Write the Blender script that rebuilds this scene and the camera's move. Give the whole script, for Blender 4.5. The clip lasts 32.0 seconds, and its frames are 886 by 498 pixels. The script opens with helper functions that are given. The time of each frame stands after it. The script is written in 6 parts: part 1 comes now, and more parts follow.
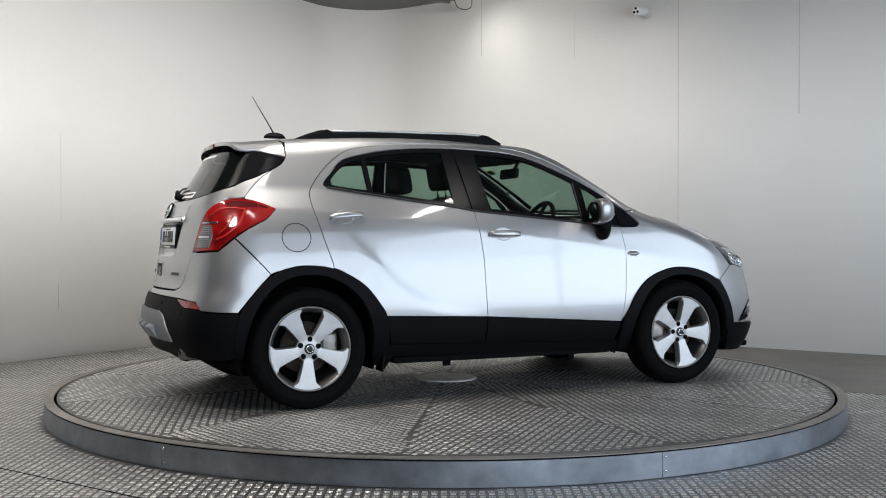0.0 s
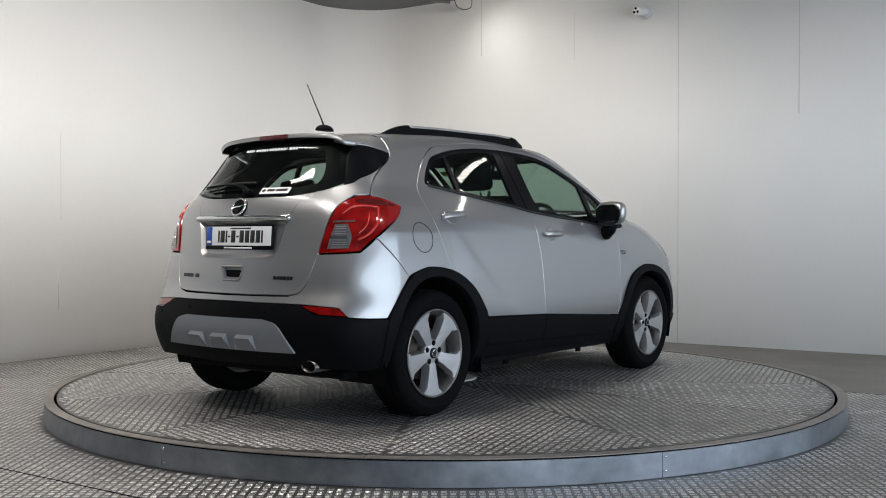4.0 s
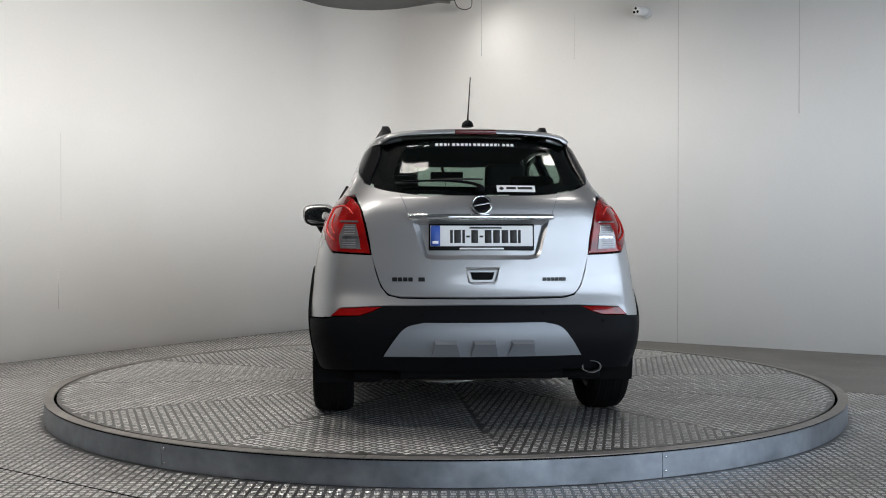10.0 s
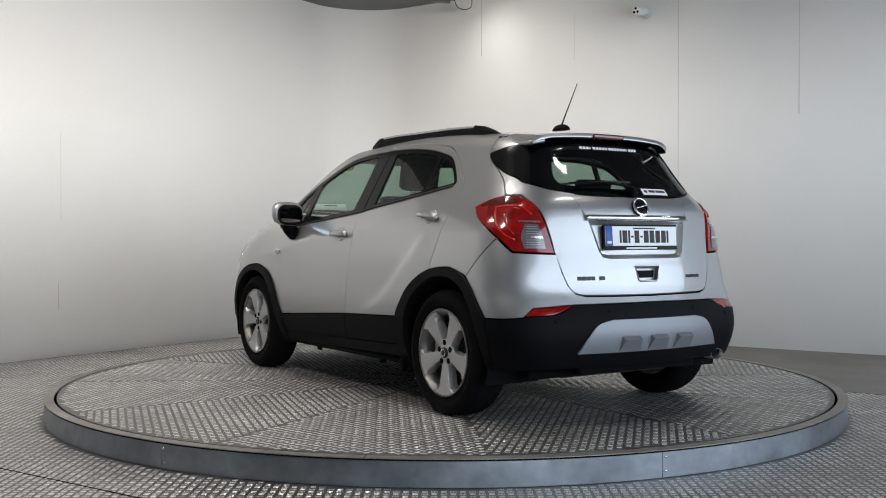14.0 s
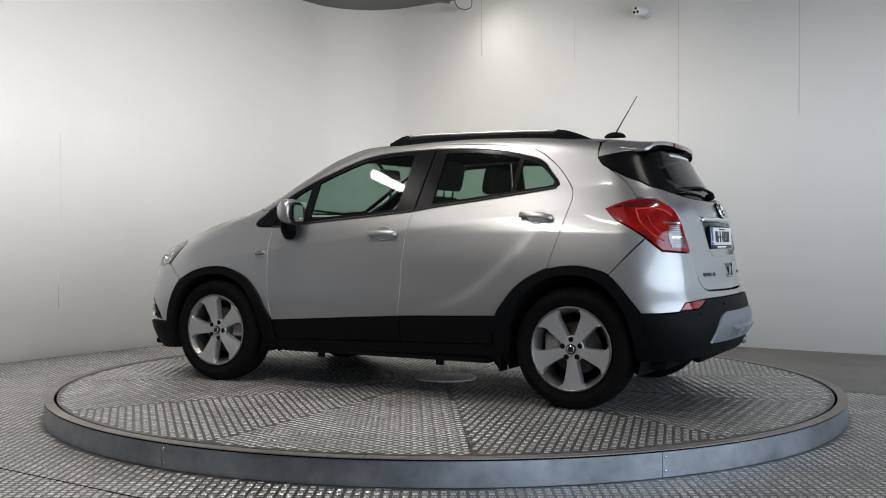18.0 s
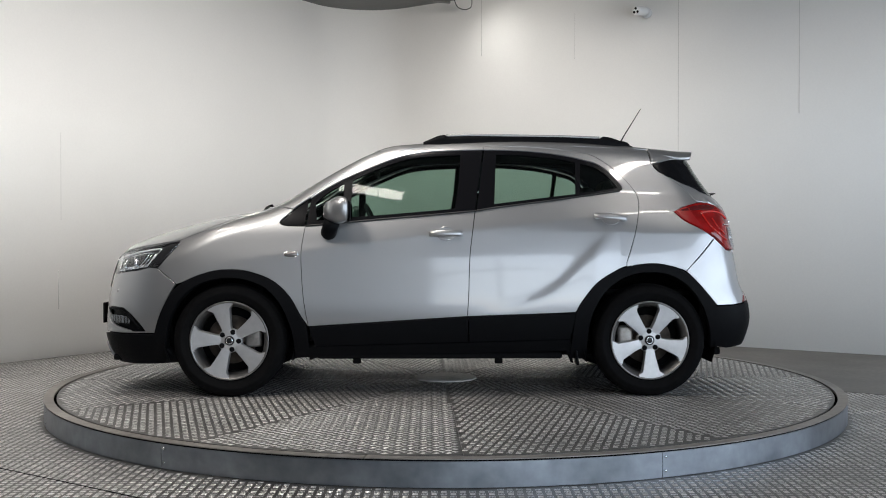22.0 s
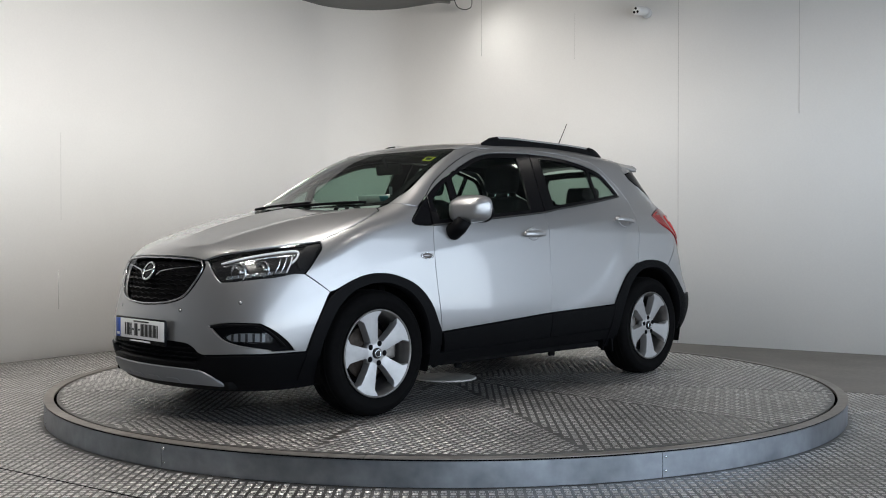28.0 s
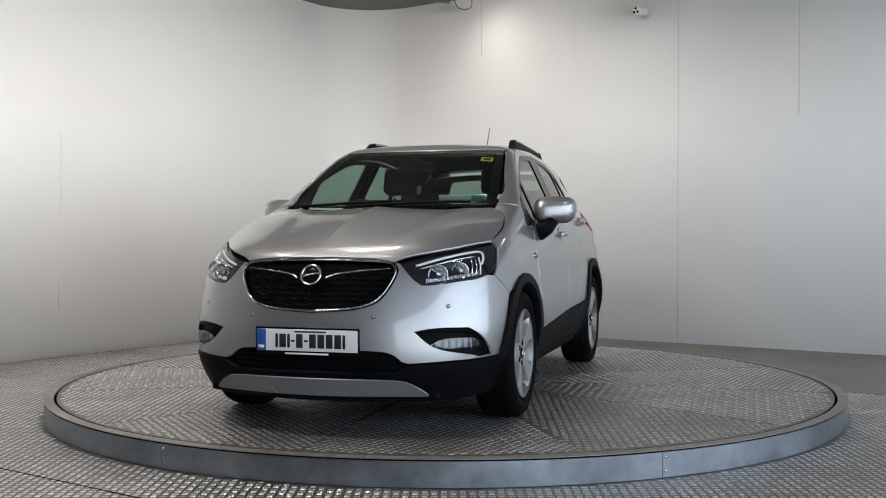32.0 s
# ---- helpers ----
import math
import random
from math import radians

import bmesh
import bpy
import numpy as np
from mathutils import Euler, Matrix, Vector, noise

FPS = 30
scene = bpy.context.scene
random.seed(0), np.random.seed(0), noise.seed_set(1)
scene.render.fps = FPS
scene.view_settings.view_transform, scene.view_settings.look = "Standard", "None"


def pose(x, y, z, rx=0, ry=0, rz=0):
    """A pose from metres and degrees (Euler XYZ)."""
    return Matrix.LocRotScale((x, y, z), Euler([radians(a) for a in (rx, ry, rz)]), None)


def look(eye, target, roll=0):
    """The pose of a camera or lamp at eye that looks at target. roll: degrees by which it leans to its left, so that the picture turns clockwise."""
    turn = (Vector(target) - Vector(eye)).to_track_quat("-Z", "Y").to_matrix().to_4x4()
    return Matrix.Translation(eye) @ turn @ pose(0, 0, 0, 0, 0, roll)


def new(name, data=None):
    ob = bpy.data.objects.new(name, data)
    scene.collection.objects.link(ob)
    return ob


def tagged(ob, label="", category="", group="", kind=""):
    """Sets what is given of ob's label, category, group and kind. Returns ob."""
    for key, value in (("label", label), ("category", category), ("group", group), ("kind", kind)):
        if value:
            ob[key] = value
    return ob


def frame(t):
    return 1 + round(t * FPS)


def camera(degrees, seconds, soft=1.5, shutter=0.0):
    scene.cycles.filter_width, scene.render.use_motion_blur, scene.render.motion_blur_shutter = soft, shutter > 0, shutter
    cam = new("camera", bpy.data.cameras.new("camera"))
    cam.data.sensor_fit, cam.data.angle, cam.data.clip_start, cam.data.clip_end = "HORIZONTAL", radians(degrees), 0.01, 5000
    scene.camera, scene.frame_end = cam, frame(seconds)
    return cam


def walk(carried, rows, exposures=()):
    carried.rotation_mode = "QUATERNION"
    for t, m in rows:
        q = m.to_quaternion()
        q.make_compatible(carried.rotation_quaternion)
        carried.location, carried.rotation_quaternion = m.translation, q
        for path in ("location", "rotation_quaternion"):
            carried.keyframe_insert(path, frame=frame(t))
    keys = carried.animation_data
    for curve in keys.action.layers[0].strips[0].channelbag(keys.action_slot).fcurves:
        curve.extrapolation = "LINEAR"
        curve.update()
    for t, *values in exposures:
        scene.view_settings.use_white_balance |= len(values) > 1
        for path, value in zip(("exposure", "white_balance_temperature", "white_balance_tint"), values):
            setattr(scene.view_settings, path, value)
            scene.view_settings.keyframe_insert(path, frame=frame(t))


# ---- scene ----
# The camera stands still on a low tripod in front of the turntable.
cam = camera(46.95, 32.0, soft=1.0)
EYE = pose(0, -7.02, 1.095, 89.383, -0.016, 0.134)
walk(cam, [(0, EYE), (32, EYE)])


def table_turn(t):
    """Degrees by which the turntable has turned at t seconds."""
    s = (t - 16) / 16
    return 23.147 + 7.166 * t + 1.237 * s * s - 0.103 * s ** 3


DECK = 0.13  # the turntable's top over the room's floor
CAR_Y = -0.021  # the car stands a little off the table's axis

# ---- light: daylight through the glazed front, one flood lamp near the corner, ceiling panels, added wall fills ----
world = bpy.data.worlds.new("world")
scene.world = world
world.use_nodes = True
sky = world.node_tree.nodes.new("ShaderNodeTexSky")
sky.sky_type, sky.sun_disc, sky.sun_elevation, sky.sun_rotation = "NISHITA", False, radians(35), radians(200)
world.node_tree.links.new(sky.outputs[0], world.node_tree.nodes["Background"].inputs["Color"])
world.node_tree.nodes["Background"].inputs["Strength"].default_value = 0.12

ROOM = Vector((-1.14, 5.97, 0))  # the corner behind the turntable
U, V = Vector((-0.555, -0.832, 0)), Vector((0.832, -0.555, 0))  # along the two walls, away from that corner
LONG, WIDE, HIGH = 15.0, 11.0, 3.92


def spot_in_room(u, v, z):
    p = ROOM + U * u + V * v
    return Vector((p.x, p.y, z))


def area_lamp(name, eye, target, w, h, watts, colour):
    data = bpy.data.lights.new(name, "AREA")
    data.shape, data.size, data.size_y, data.energy, data.color = "RECTANGLE", w, h, watts, colour
    ob = new(name, data)
    ob.matrix_world = look(eye, target)
    return ob


GLAZED = (0.7, 14.2, 0.06, 3.35)  # the glazed front: from, to along the wall, sill, head
mid = (GLAZED[0] + GLAZED[1]) / 2
daylight = area_lamp("window_light", spot_in_room(mid, WIDE - 0.02, (GLAZED[2] + GLAZED[3]) / 2), spot_in_room(mid, 0, (GLAZED[2] + GLAZED[3]) / 2), GLAZED[1] - GLAZED[0], GLAZED[3] - GLAZED[2], 350, (0.76, 0.865, 1.0))
daylight.data.spread = radians(152)
# slim light bars under the ceiling, set round the turntable, and three added, unseen fill floods that brighten the
# walls:
# place along the two walls, the place it leans to, height of that, length, width, watts
BARS_AND_FILLS = [(u, v, u, v + 0.01, 0.0, 0.6, 0.13, w) for u, v, w in ((6.85, 2.80, 9), (6.72, 5.13, 4), (4.85, 7.05, 9), (1.60, 6.60, 4))]
BARS_AND_FILLS += [(5.6, 4.3, 2.6, 0.0, 0.0, 0.9, 0.45, 86), (8.0, 4.3, 4.6, 0.0, 0.0, 0.9, 0.45, 84), (2.5, 4.0, 0.5, 0.0, 2.2, 0.9, 0.3, 24)]


def under_ceiling(u, v, u2, v2, z2, wide):
    """Where a light hangs: bars face straight down and lie along the turntable's edge, added fill floods lean to the
    wall.
    """
    eye = spot_in_room(u, v, HIGH - 0.10)
    if wide > 0.2:
        return look(spot_in_room(u, v, HIGH - 0.28), spot_in_room(u2, v2, z2))
    return Matrix.Translation(eye) @ Matrix.Rotation(math.atan2(eye.y, eye.x) + math.pi / 2, 4, "Z")


for u, v, u2, v2, z2, long, wide, watts in BARS_AND_FILLS:
    lamp = area_lamp("bar_and_fill_light", Vector((0, 0, 1)), Vector((0.01, 0, 0)), long, wide, watts, (1.0, 0.940, 0.875))
    lamp.matrix_world = under_ceiling(u, v, u2, v2, z2, wide)
data = bpy.data.lights.new("flood_light", "SPOT")
data.energy, data.color, data.spot_size, data.spot_blend, data.shadow_soft_size = 10, (1.0, 0.97, 0.92), radians(170), 1.0, 0.15
flood = new("flood_light", data)
flood.matrix_world = look(spot_in_room(0.50, 2.05, HIGH - 0.16), spot_in_room(0.0, 2.6, 2.2))
scene.view_settings.exposure = 0.0

# ---- materials ----
def material(name, colour, rough=0.5, metal=0.0, coat=0.0, grain=0.0, grain_scale=60.0, bump=0.0, bump_scale=200.0, stain=0.0, stain_scale=1.5, spec=0.5):
    """A surface with fine grain, large stains and a fine relief, in object space."""
    m = bpy.data.materials.new(name)
    m.use_nodes = True
    n, l = m.node_tree.nodes, m.node_tree.links
    b = n["Principled BSDF"]
    b.inputs["Base Color"].default_value = (*colour, 1)
    b.inputs["Roughness"].default_value, b.inputs["Metallic"].default_value = rough, metal
    b.inputs["Coat Weight"].default_value, b.inputs["Coat Roughness"].default_value = coat, 0.03
    b.inputs["Specular IOR Level"].default_value = spec
    tc = n.new("ShaderNodeTexCoord")
    if grain or stain:
        colour_out = None
        for amount, scale, detail in ((grain, grain_scale, 3), (stain, stain_scale, 6)):
            if not amount:
                continue
            t = n.new("ShaderNodeTexNoise")
            t.inputs["Scale"].default_value, t.inputs["Detail"].default_value = scale, detail
            l.new(tc.outputs["Object"], t.inputs["Vector"])
            r = n.new("ShaderNodeMapRange")
            r.inputs["From Min"].default_value, r.inputs["From Max"].default_value = 0.3, 0.7
            r.inputs["To Min"].default_value, r.inputs["To Max"].default_value = 1 - amount, 1 + amount * 0.6
            l.new(t.outputs["Fac"], r.inputs["Value"])
            x = n.new("ShaderNodeVectorMath")
            x.operation = "SCALE"
            if colour_out is None:
                x.inputs[0].default_value = colour
            else:
                l.new(colour_out, x.inputs[0])
            l.new(r.outputs["Result"], x.inputs["Scale"])
            colour_out = x.outputs["Vector"]
            rr = n.new("ShaderNodeMapRange")
            rr.inputs["To Min"].default_value, rr.inputs["To Max"].default_value = max(rough - 0.25 * amount, 0.02), min(rough + 0.25 * amount, 1)
            l.new(t.outputs["Fac"], rr.inputs["Value"])
            l.new(rr.outputs["Result"], b.inputs["Roughness"])
        l.new(colour_out, b.inputs["Base Color"])
    if bump:
        t = n.new("ShaderNodeTexNoise")
        t.inputs["Scale"].default_value, t.inputs["Detail"].default_value = bump_scale, 4
        l.new(tc.outputs["Object"], t.inputs["Vector"])
        k = n.new("ShaderNodeBump")
        k.inputs["Strength"].default_value, k.inputs["Distance"].default_value = bump, 0.002
        l.new(t.outputs["Fac"], k.inputs["Height"])
        l.new(k.outputs["Normal"], b.inputs["Normal"])
    return m


def glass_material(name, colour, rough=0.0):
    """Thin glass: a clear tinted pane that mirrors more at a flat angle."""
    m = bpy.data.materials.new(name)
    m.use_nodes = True
    n, l = m.node_tree.nodes, m.node_tree.links
    n.remove(n["Principled BSDF"])
    t, g, f, x = n.new("ShaderNodeBsdfTransparent"), n.new("ShaderNodeBsdfGlossy"), n.new("ShaderNodeLayerWeight"), n.new("ShaderNodeMixShader")
    power, gain = n.new("ShaderNodeMath"), n.new("ShaderNodeMath")
    power.operation, power.inputs[1].default_value = "POWER", 4.5
    gain.operation, gain.inputs[1].default_value, gain.inputs[2].default_value = "MULTIPLY_ADD", 0.85, 0.045
    t.inputs["Color"].default_value = (*colour, 1)
    g.inputs["Roughness"].default_value = rough
    f.inputs["Blend"].default_value = 0.5
    l.new(f.outputs["Facing"], power.inputs[0])
    l.new(power.outputs[0], gain.inputs[0])
    l.new(gain.outputs[0], x.inputs[0])
    l.new(t.outputs[0], x.inputs[1])
    l.new(g.outputs[0], x.inputs[2])
    l.new(x.outputs[0], n["Material Output"].inputs["Surface"])
    return m


def paint_material(name, colour):
    """Metallic car paint: fine flakes of uneven gloss under a clear coat."""
    m = material(name, colour, 0.42, 0.85, 1.0)
    n, l = m.node_tree.nodes, m.node_tree.links
    b = n["Principled BSDF"]
    b.inputs["Coat Roughness"].default_value, b.inputs["Coat IOR"].default_value = 0.05, 1.58
    tc, vor, mix = n.new("ShaderNodeTexCoord"), n.new("ShaderNodeTexVoronoi"), n.new("ShaderNodeMapRange")
    vor.inputs["Scale"].default_value = 2600
    l.new(tc.outputs["Object"], vor.inputs["Vector"])
    sep = n.new("ShaderNodeSeparateColor")
    l.new(vor.outputs["Color"], sep.inputs["Color"])
    mix.inputs["To Min"].default_value, mix.inputs["To Max"].default_value = 0.34, 0.43
    l.new(sep.outputs[0], mix.inputs["Value"])
    l.new(mix.outputs["Result"], b.inputs["Roughness"])
    return m


PAINT = paint_material("silver_paint", (0.36, 0.362, 0.368))
BLACK_PLASTIC = material("black_plastic", (0.0032, 0.0034, 0.0042), 0.5, grain=0.15, grain_scale=300, bump=0.25, bump_scale=900, spec=0.06)
# near-black: painted shade of hollows and gaps, also plain dark parts
DARK = material("dark_gaps_and_parts", (0.004, 0.004, 0.0045), 0.9, grain=0.2, grain_scale=20, spec=0.1)
GLOSS_BLACK = material("gloss_black", (0.005, 0.005, 0.006), 0.20, spec=0.10)
RUBBER = material("tyre_rubber", (0.0042, 0.0042, 0.0045), 0.75, grain=0.3, grain_scale=40, bump=0.2, bump_scale=300, spec=0.05)
SEAL = material("rubber_seal", (0.012, 0.012, 0.012), 0.6)
PLAIN_FLOOR = material("plain_floor", (0.215, 0.198, 0.180), 0.6, grain=0.12, grain_scale=25, stain=0.25, stain_scale=1.6)
ALLOY = material("silver_alloy", (0.43, 0.43, 0.435), 0.42, 0.70, coat=0.2, grain=0.06, grain_scale=30)
ALLOY_RIM = material("alloy_rim", (0.17, 0.165, 0.16), 0.38, 0.8, grain=0.2, grain_scale=18)
CHROME = material("chrome", (0.86, 0.87, 0.88), 0.06, 1.0)
DARK_CHROME = material("dark_chrome", (0.42, 0.43, 0.44), 0.10, 1.0)
SATIN = material("satin_grey", (0.20, 0.212, 0.232), 0.42, 0.45, grain=0.05, grain_scale=200)
STEEL = material("worn_steel", (0.33, 0.31, 0.29), 0.45, 0.8, grain=0.3, grain_scale=25, stain=0.3, stain_scale=4)
RUST = material("rusty_steel", (0.085, 0.068, 0.056), 0.7, 0.4, grain=0.4, grain_scale=30, stain=0.3, stain_scale=8)
PINK_LENS = material("pale_red_lens", (0.24, 0.010, 0.010), 0.2, coat=0.4, spec=0.3)
BRIGHT_RED = material("bright_red_guide", (0.46, 0.010, 0.007), 0.25, coat=0.4)
LAMP_CELL = material("lamp_cell", (0.72, 0.74, 0.77), 0.18, 1.0, grain=0.45, grain_scale=90, bump=0.8, bump_scale=160)
RED_LENS = material("red_lens", (0.24, 0.0030, 0.0028), 0.12, coat=0.8, spec=0.3, grain=0.5, grain_scale=11)
DEEP_RED = material("deep_red_lens", (0.08, 0.003, 0.004), 0.1, coat=1.0)
CLEAR_LENS = material("frosted_lens", (0.19, 0.18, 0.18), 0.18, 0.5, coat=0.8, grain=0.2, grain_scale=30)
LAMP_BLACK = material("lamp_housing", (0.009, 0.009, 0.010), 0.3, coat=0.1, spec=0.3)
REFLECTOR = material("lamp_reflector", (0.75, 0.77, 0.80), 0.14, 1.0)
WHITE_GUIDE = material("light_guide", (0.78, 0.80, 0.82), 0.2, coat=0.5)
GLASS = glass_material("green_glass", (0.50, 0.63, 0.565))
DARK_GLASS = glass_material("dark_glass", (0.52, 0.60, 0.56))
CLEAR = glass_material("clear_lens", (0.96, 0.97, 0.98))
MIRROR = material("mirror_glass", (0.80, 0.82, 0.84), 0.02, 1.0)
PLATE_WHITE = material("plate_white", (0.72, 0.73, 0.74), 0.35, coat=0.3)
PLATE_BLUE = material("plate_blue", (0.02, 0.07, 0.32), 0.4)
INK = material("black_ink", (0.012, 0.012, 0.013), 0.5)
WHITE_VINYL = material("white_vinyl", (0.80, 0.81, 0.82), 0.45)
YELLOW_VINYL = material("yellow_vinyl", (0.60, 0.55, 0.03), 0.45)
BLUE_VINYL = material("blue_vinyl", (0.10, 0.32, 0.40), 0.45)
CLOTH = material("seat_cloth", (0.010, 0.010, 0.011), 0.95, grain=0.3, grain_scale=120, bump=0.3, bump_scale=400)
TRIM = material("cabin_plastic", (0.010, 0.010, 0.011), 0.7, spec=0.2, grain=0.15, grain_scale=80)
HEADLINER = material("headliner", (0.045, 0.044, 0.043), 0.9, grain=0.1, grain_scale=150)
WALL = material("white_wall_panel", (0.85, 0.84, 0.815), 0.55, grain=0.015, grain_scale=60, stain=0.03, stain_scale=0.7, bump=0.05, bump_scale=120)
CEILING = material("grey_ceiling", (0.17, 0.17, 0.165), 0.85, grain=0.05, grain_scale=30, stain=0.08, stain_scale=1.0)
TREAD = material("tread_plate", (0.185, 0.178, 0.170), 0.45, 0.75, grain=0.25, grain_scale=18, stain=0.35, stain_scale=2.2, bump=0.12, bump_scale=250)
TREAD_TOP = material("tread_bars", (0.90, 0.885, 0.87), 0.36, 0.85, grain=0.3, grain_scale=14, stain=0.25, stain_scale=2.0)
GALVANISED = material("galvanised_sheet", (0.29, 0.315, 0.35), 0.36, 0.9, grain=0.16, grain_scale=14, stain=0.28, stain_scale=3.6, bump=0.04, bump_scale=90)
RIM_TOP = material("rim_edge", (0.30, 0.275, 0.25), 0.5, 0.6, grain=0.2, grain_scale=20, stain=0.2, stain_scale=4)
# unseen walls; this grey is chosen to darken the car's reflections
BACK_WALL = material("unseen_grey_wall", (0.22, 0.215, 0.207), 0.85, grain=0.1, grain_scale=20, stain=0.15, stain_scale=0.6)
HUB = material("hub_cover", (0.70, 0.68, 0.64), 0.45, 0.3, grain=0.15, grain_scale=20, stain=0.2, stain_scale=6)
CAMERA_WHITE = material("white_enamel", (0.74, 0.74, 0.73), 0.35, coat=0.3)
GROUND = material("yard_concrete", (0.30, 0.30, 0.29), 0.9, grain=0.2, grain_scale=8, stain=0.3, stain_scale=0.4)
FRAME_GREY = material("grey_frame", (0.20, 0.21, 0.22), 0.45, 0.3, grain=0.1, grain_scale=50)

# ---- the car's outer skin, as one smooth implicit form ----
def smooth_curve(xs, ys, soft):
    """A function through the knots xs, ys, rounded off over soft metres."""
    xs, ys = np.array(xs, float), np.array(ys, float)
    lo, hi = xs[0] - 0.5, xs[-1] + 0.5
    fine = np.linspace(lo, hi, 1600)
    h, d = np.diff(xs), np.diff(ys) / np.diff(xs)
    m = np.concatenate([[d[0]], np.where(d[1:] * d[:-1] > 0, 2 * d[1:] * d[:-1] / np.where(np.abs(d[1:] + d[:-1]) < 1e-9, 1, d[1:] + d[:-1]), 0), [d[-1]]])
    i = np.clip(np.searchsorted(xs, fine) - 1, 0, len(h) - 1)
    s = np.clip((fine - xs[i]) / h[i], 0, 1)
    v = (1 + 2 * s) * (1 - s) ** 2 * ys[i] + s * (1 - s) ** 2 * h[i] * m[i] + s * s * (3 - 2 * s) * ys[i + 1] + s * s * (s - 1) * h[i] * m[i + 1]
    v = np.where(fine < xs[0], ys[0] + (fine - xs[0]) * (ys[1] - ys[0]) / (xs[1] - xs[0]), v)
    v = np.where(fine > xs[-1], ys[-1] + (fine - xs[-1]) * (ys[-1] - ys[-2]) / (xs[-1] - xs[-2]), v)
    step = fine[1] - fine[0]
    n = max(1, int(soft / step))
    kernel = np.exp(-0.5 * (np.arange(-3 * n, 3 * n + 1) / n) ** 2)
    kernel /= kernel.sum()
    pad = np.concatenate([v[0] - (v[1] - v[0]) * np.arange(3 * n, 0, -1), v, v[-1] + (v[-1] - v[-2]) * np.arange(1, 3 * n + 1)])
    v = np.convolve(pad, kernel, "valid")
    return lambda q: np.interp(q, fine, v)


half_width = smooth_curve([0.12, 0.24, 0.32, 0.42, 0.55, 0.70, 0.85, 0.95, 1.02, 1.08, 1.20, 1.35, 1.50, 1.65],
                          [0.7407, 0.7902, 0.8293, 0.8553, 0.8661, 0.8553, 0.8425, 0.8260, 0.8125, 0.7921, 0.7375, 0.6655, 0.5918, 0.5058], 0.035)
nose = smooth_curve([0.12, 0.20, 0.28, 0.38, 0.50, 0.60, 0.70, 0.80, 0.90],
                    [2.0998, 2.1911, 2.2375, 2.2653, 2.2632, 2.2485, 2.2281, 2.2015, 2.1677], 0.03)
tail = smooth_curve([0.15, 0.25, 0.35, 0.48, 0.60, 0.69, 0.80, 0.90, 1.05, 1.13, 1.26, 1.40, 1.57],
                    [-1.7979, -1.9028, -1.959, -1.9901, -1.9675, -1.9331, -1.9164, -1.8975, -1.8737, -1.8569, -1.7543, -1.6612, -1.574], 0.025)
crest = smooth_curve([-1.80, -1.60, -1.30, -0.80, -0.40, 0.0, 0.205, 0.346, 0.543, 0.739, 0.935, 1.13, 1.20, 1.28, 1.395, 1.525, 1.72, 1.92, 2.10, 2.17, 2.25, 2.40],
                     [1.4986, 1.5348, 1.568, 1.6105, 1.6217, 1.6075, 1.5886, 1.5732, 1.5069, 1.409, 1.2972, 1.1849, 1.16, 1.138, 1.121, 1.096, 1.047, 0.987, 0.916, 0.8776, 0.8013, 0.6622], 0.036)
crown = smooth_curve([-1.8, 0.2, 0.5, 0.8, 1.0, 1.15, 1.3, 1.5, 2.3], [0.1711, 0.1442, -0.0144, -0.016, -0.010, 0.028, 0.062, 0.112, 0.3436], 0.08)
bow = smooth_curve([-1.8, 0.1, 0.5, 1.1, 1.4, 2.4], [-0.001, -0.0104, 0.2478, 0.2822, 0.096, -0.0031], 0.1)


blade_line = smooth_curve([-1.05, -0.90, -0.80, -0.70, -0.55, -0.35, -0.1], [1.06, 0.905, 0.812, 0.712, 0.612, 0.535, 0.50], 0.03)
shoulder_line = smooth_curve([-1.7, -0.872, -0.504, -0.165, 0.375, 0.82, 1.5], [1.16, 1.095, 1.055, 1.015, 0.955, 0.893, 0.80], 0.08)


def smax(a, b, k):
    h = np.maximum(k - np.abs(a - b), 0) / k
    return np.maximum(a, b) + h * h * k * 0.25


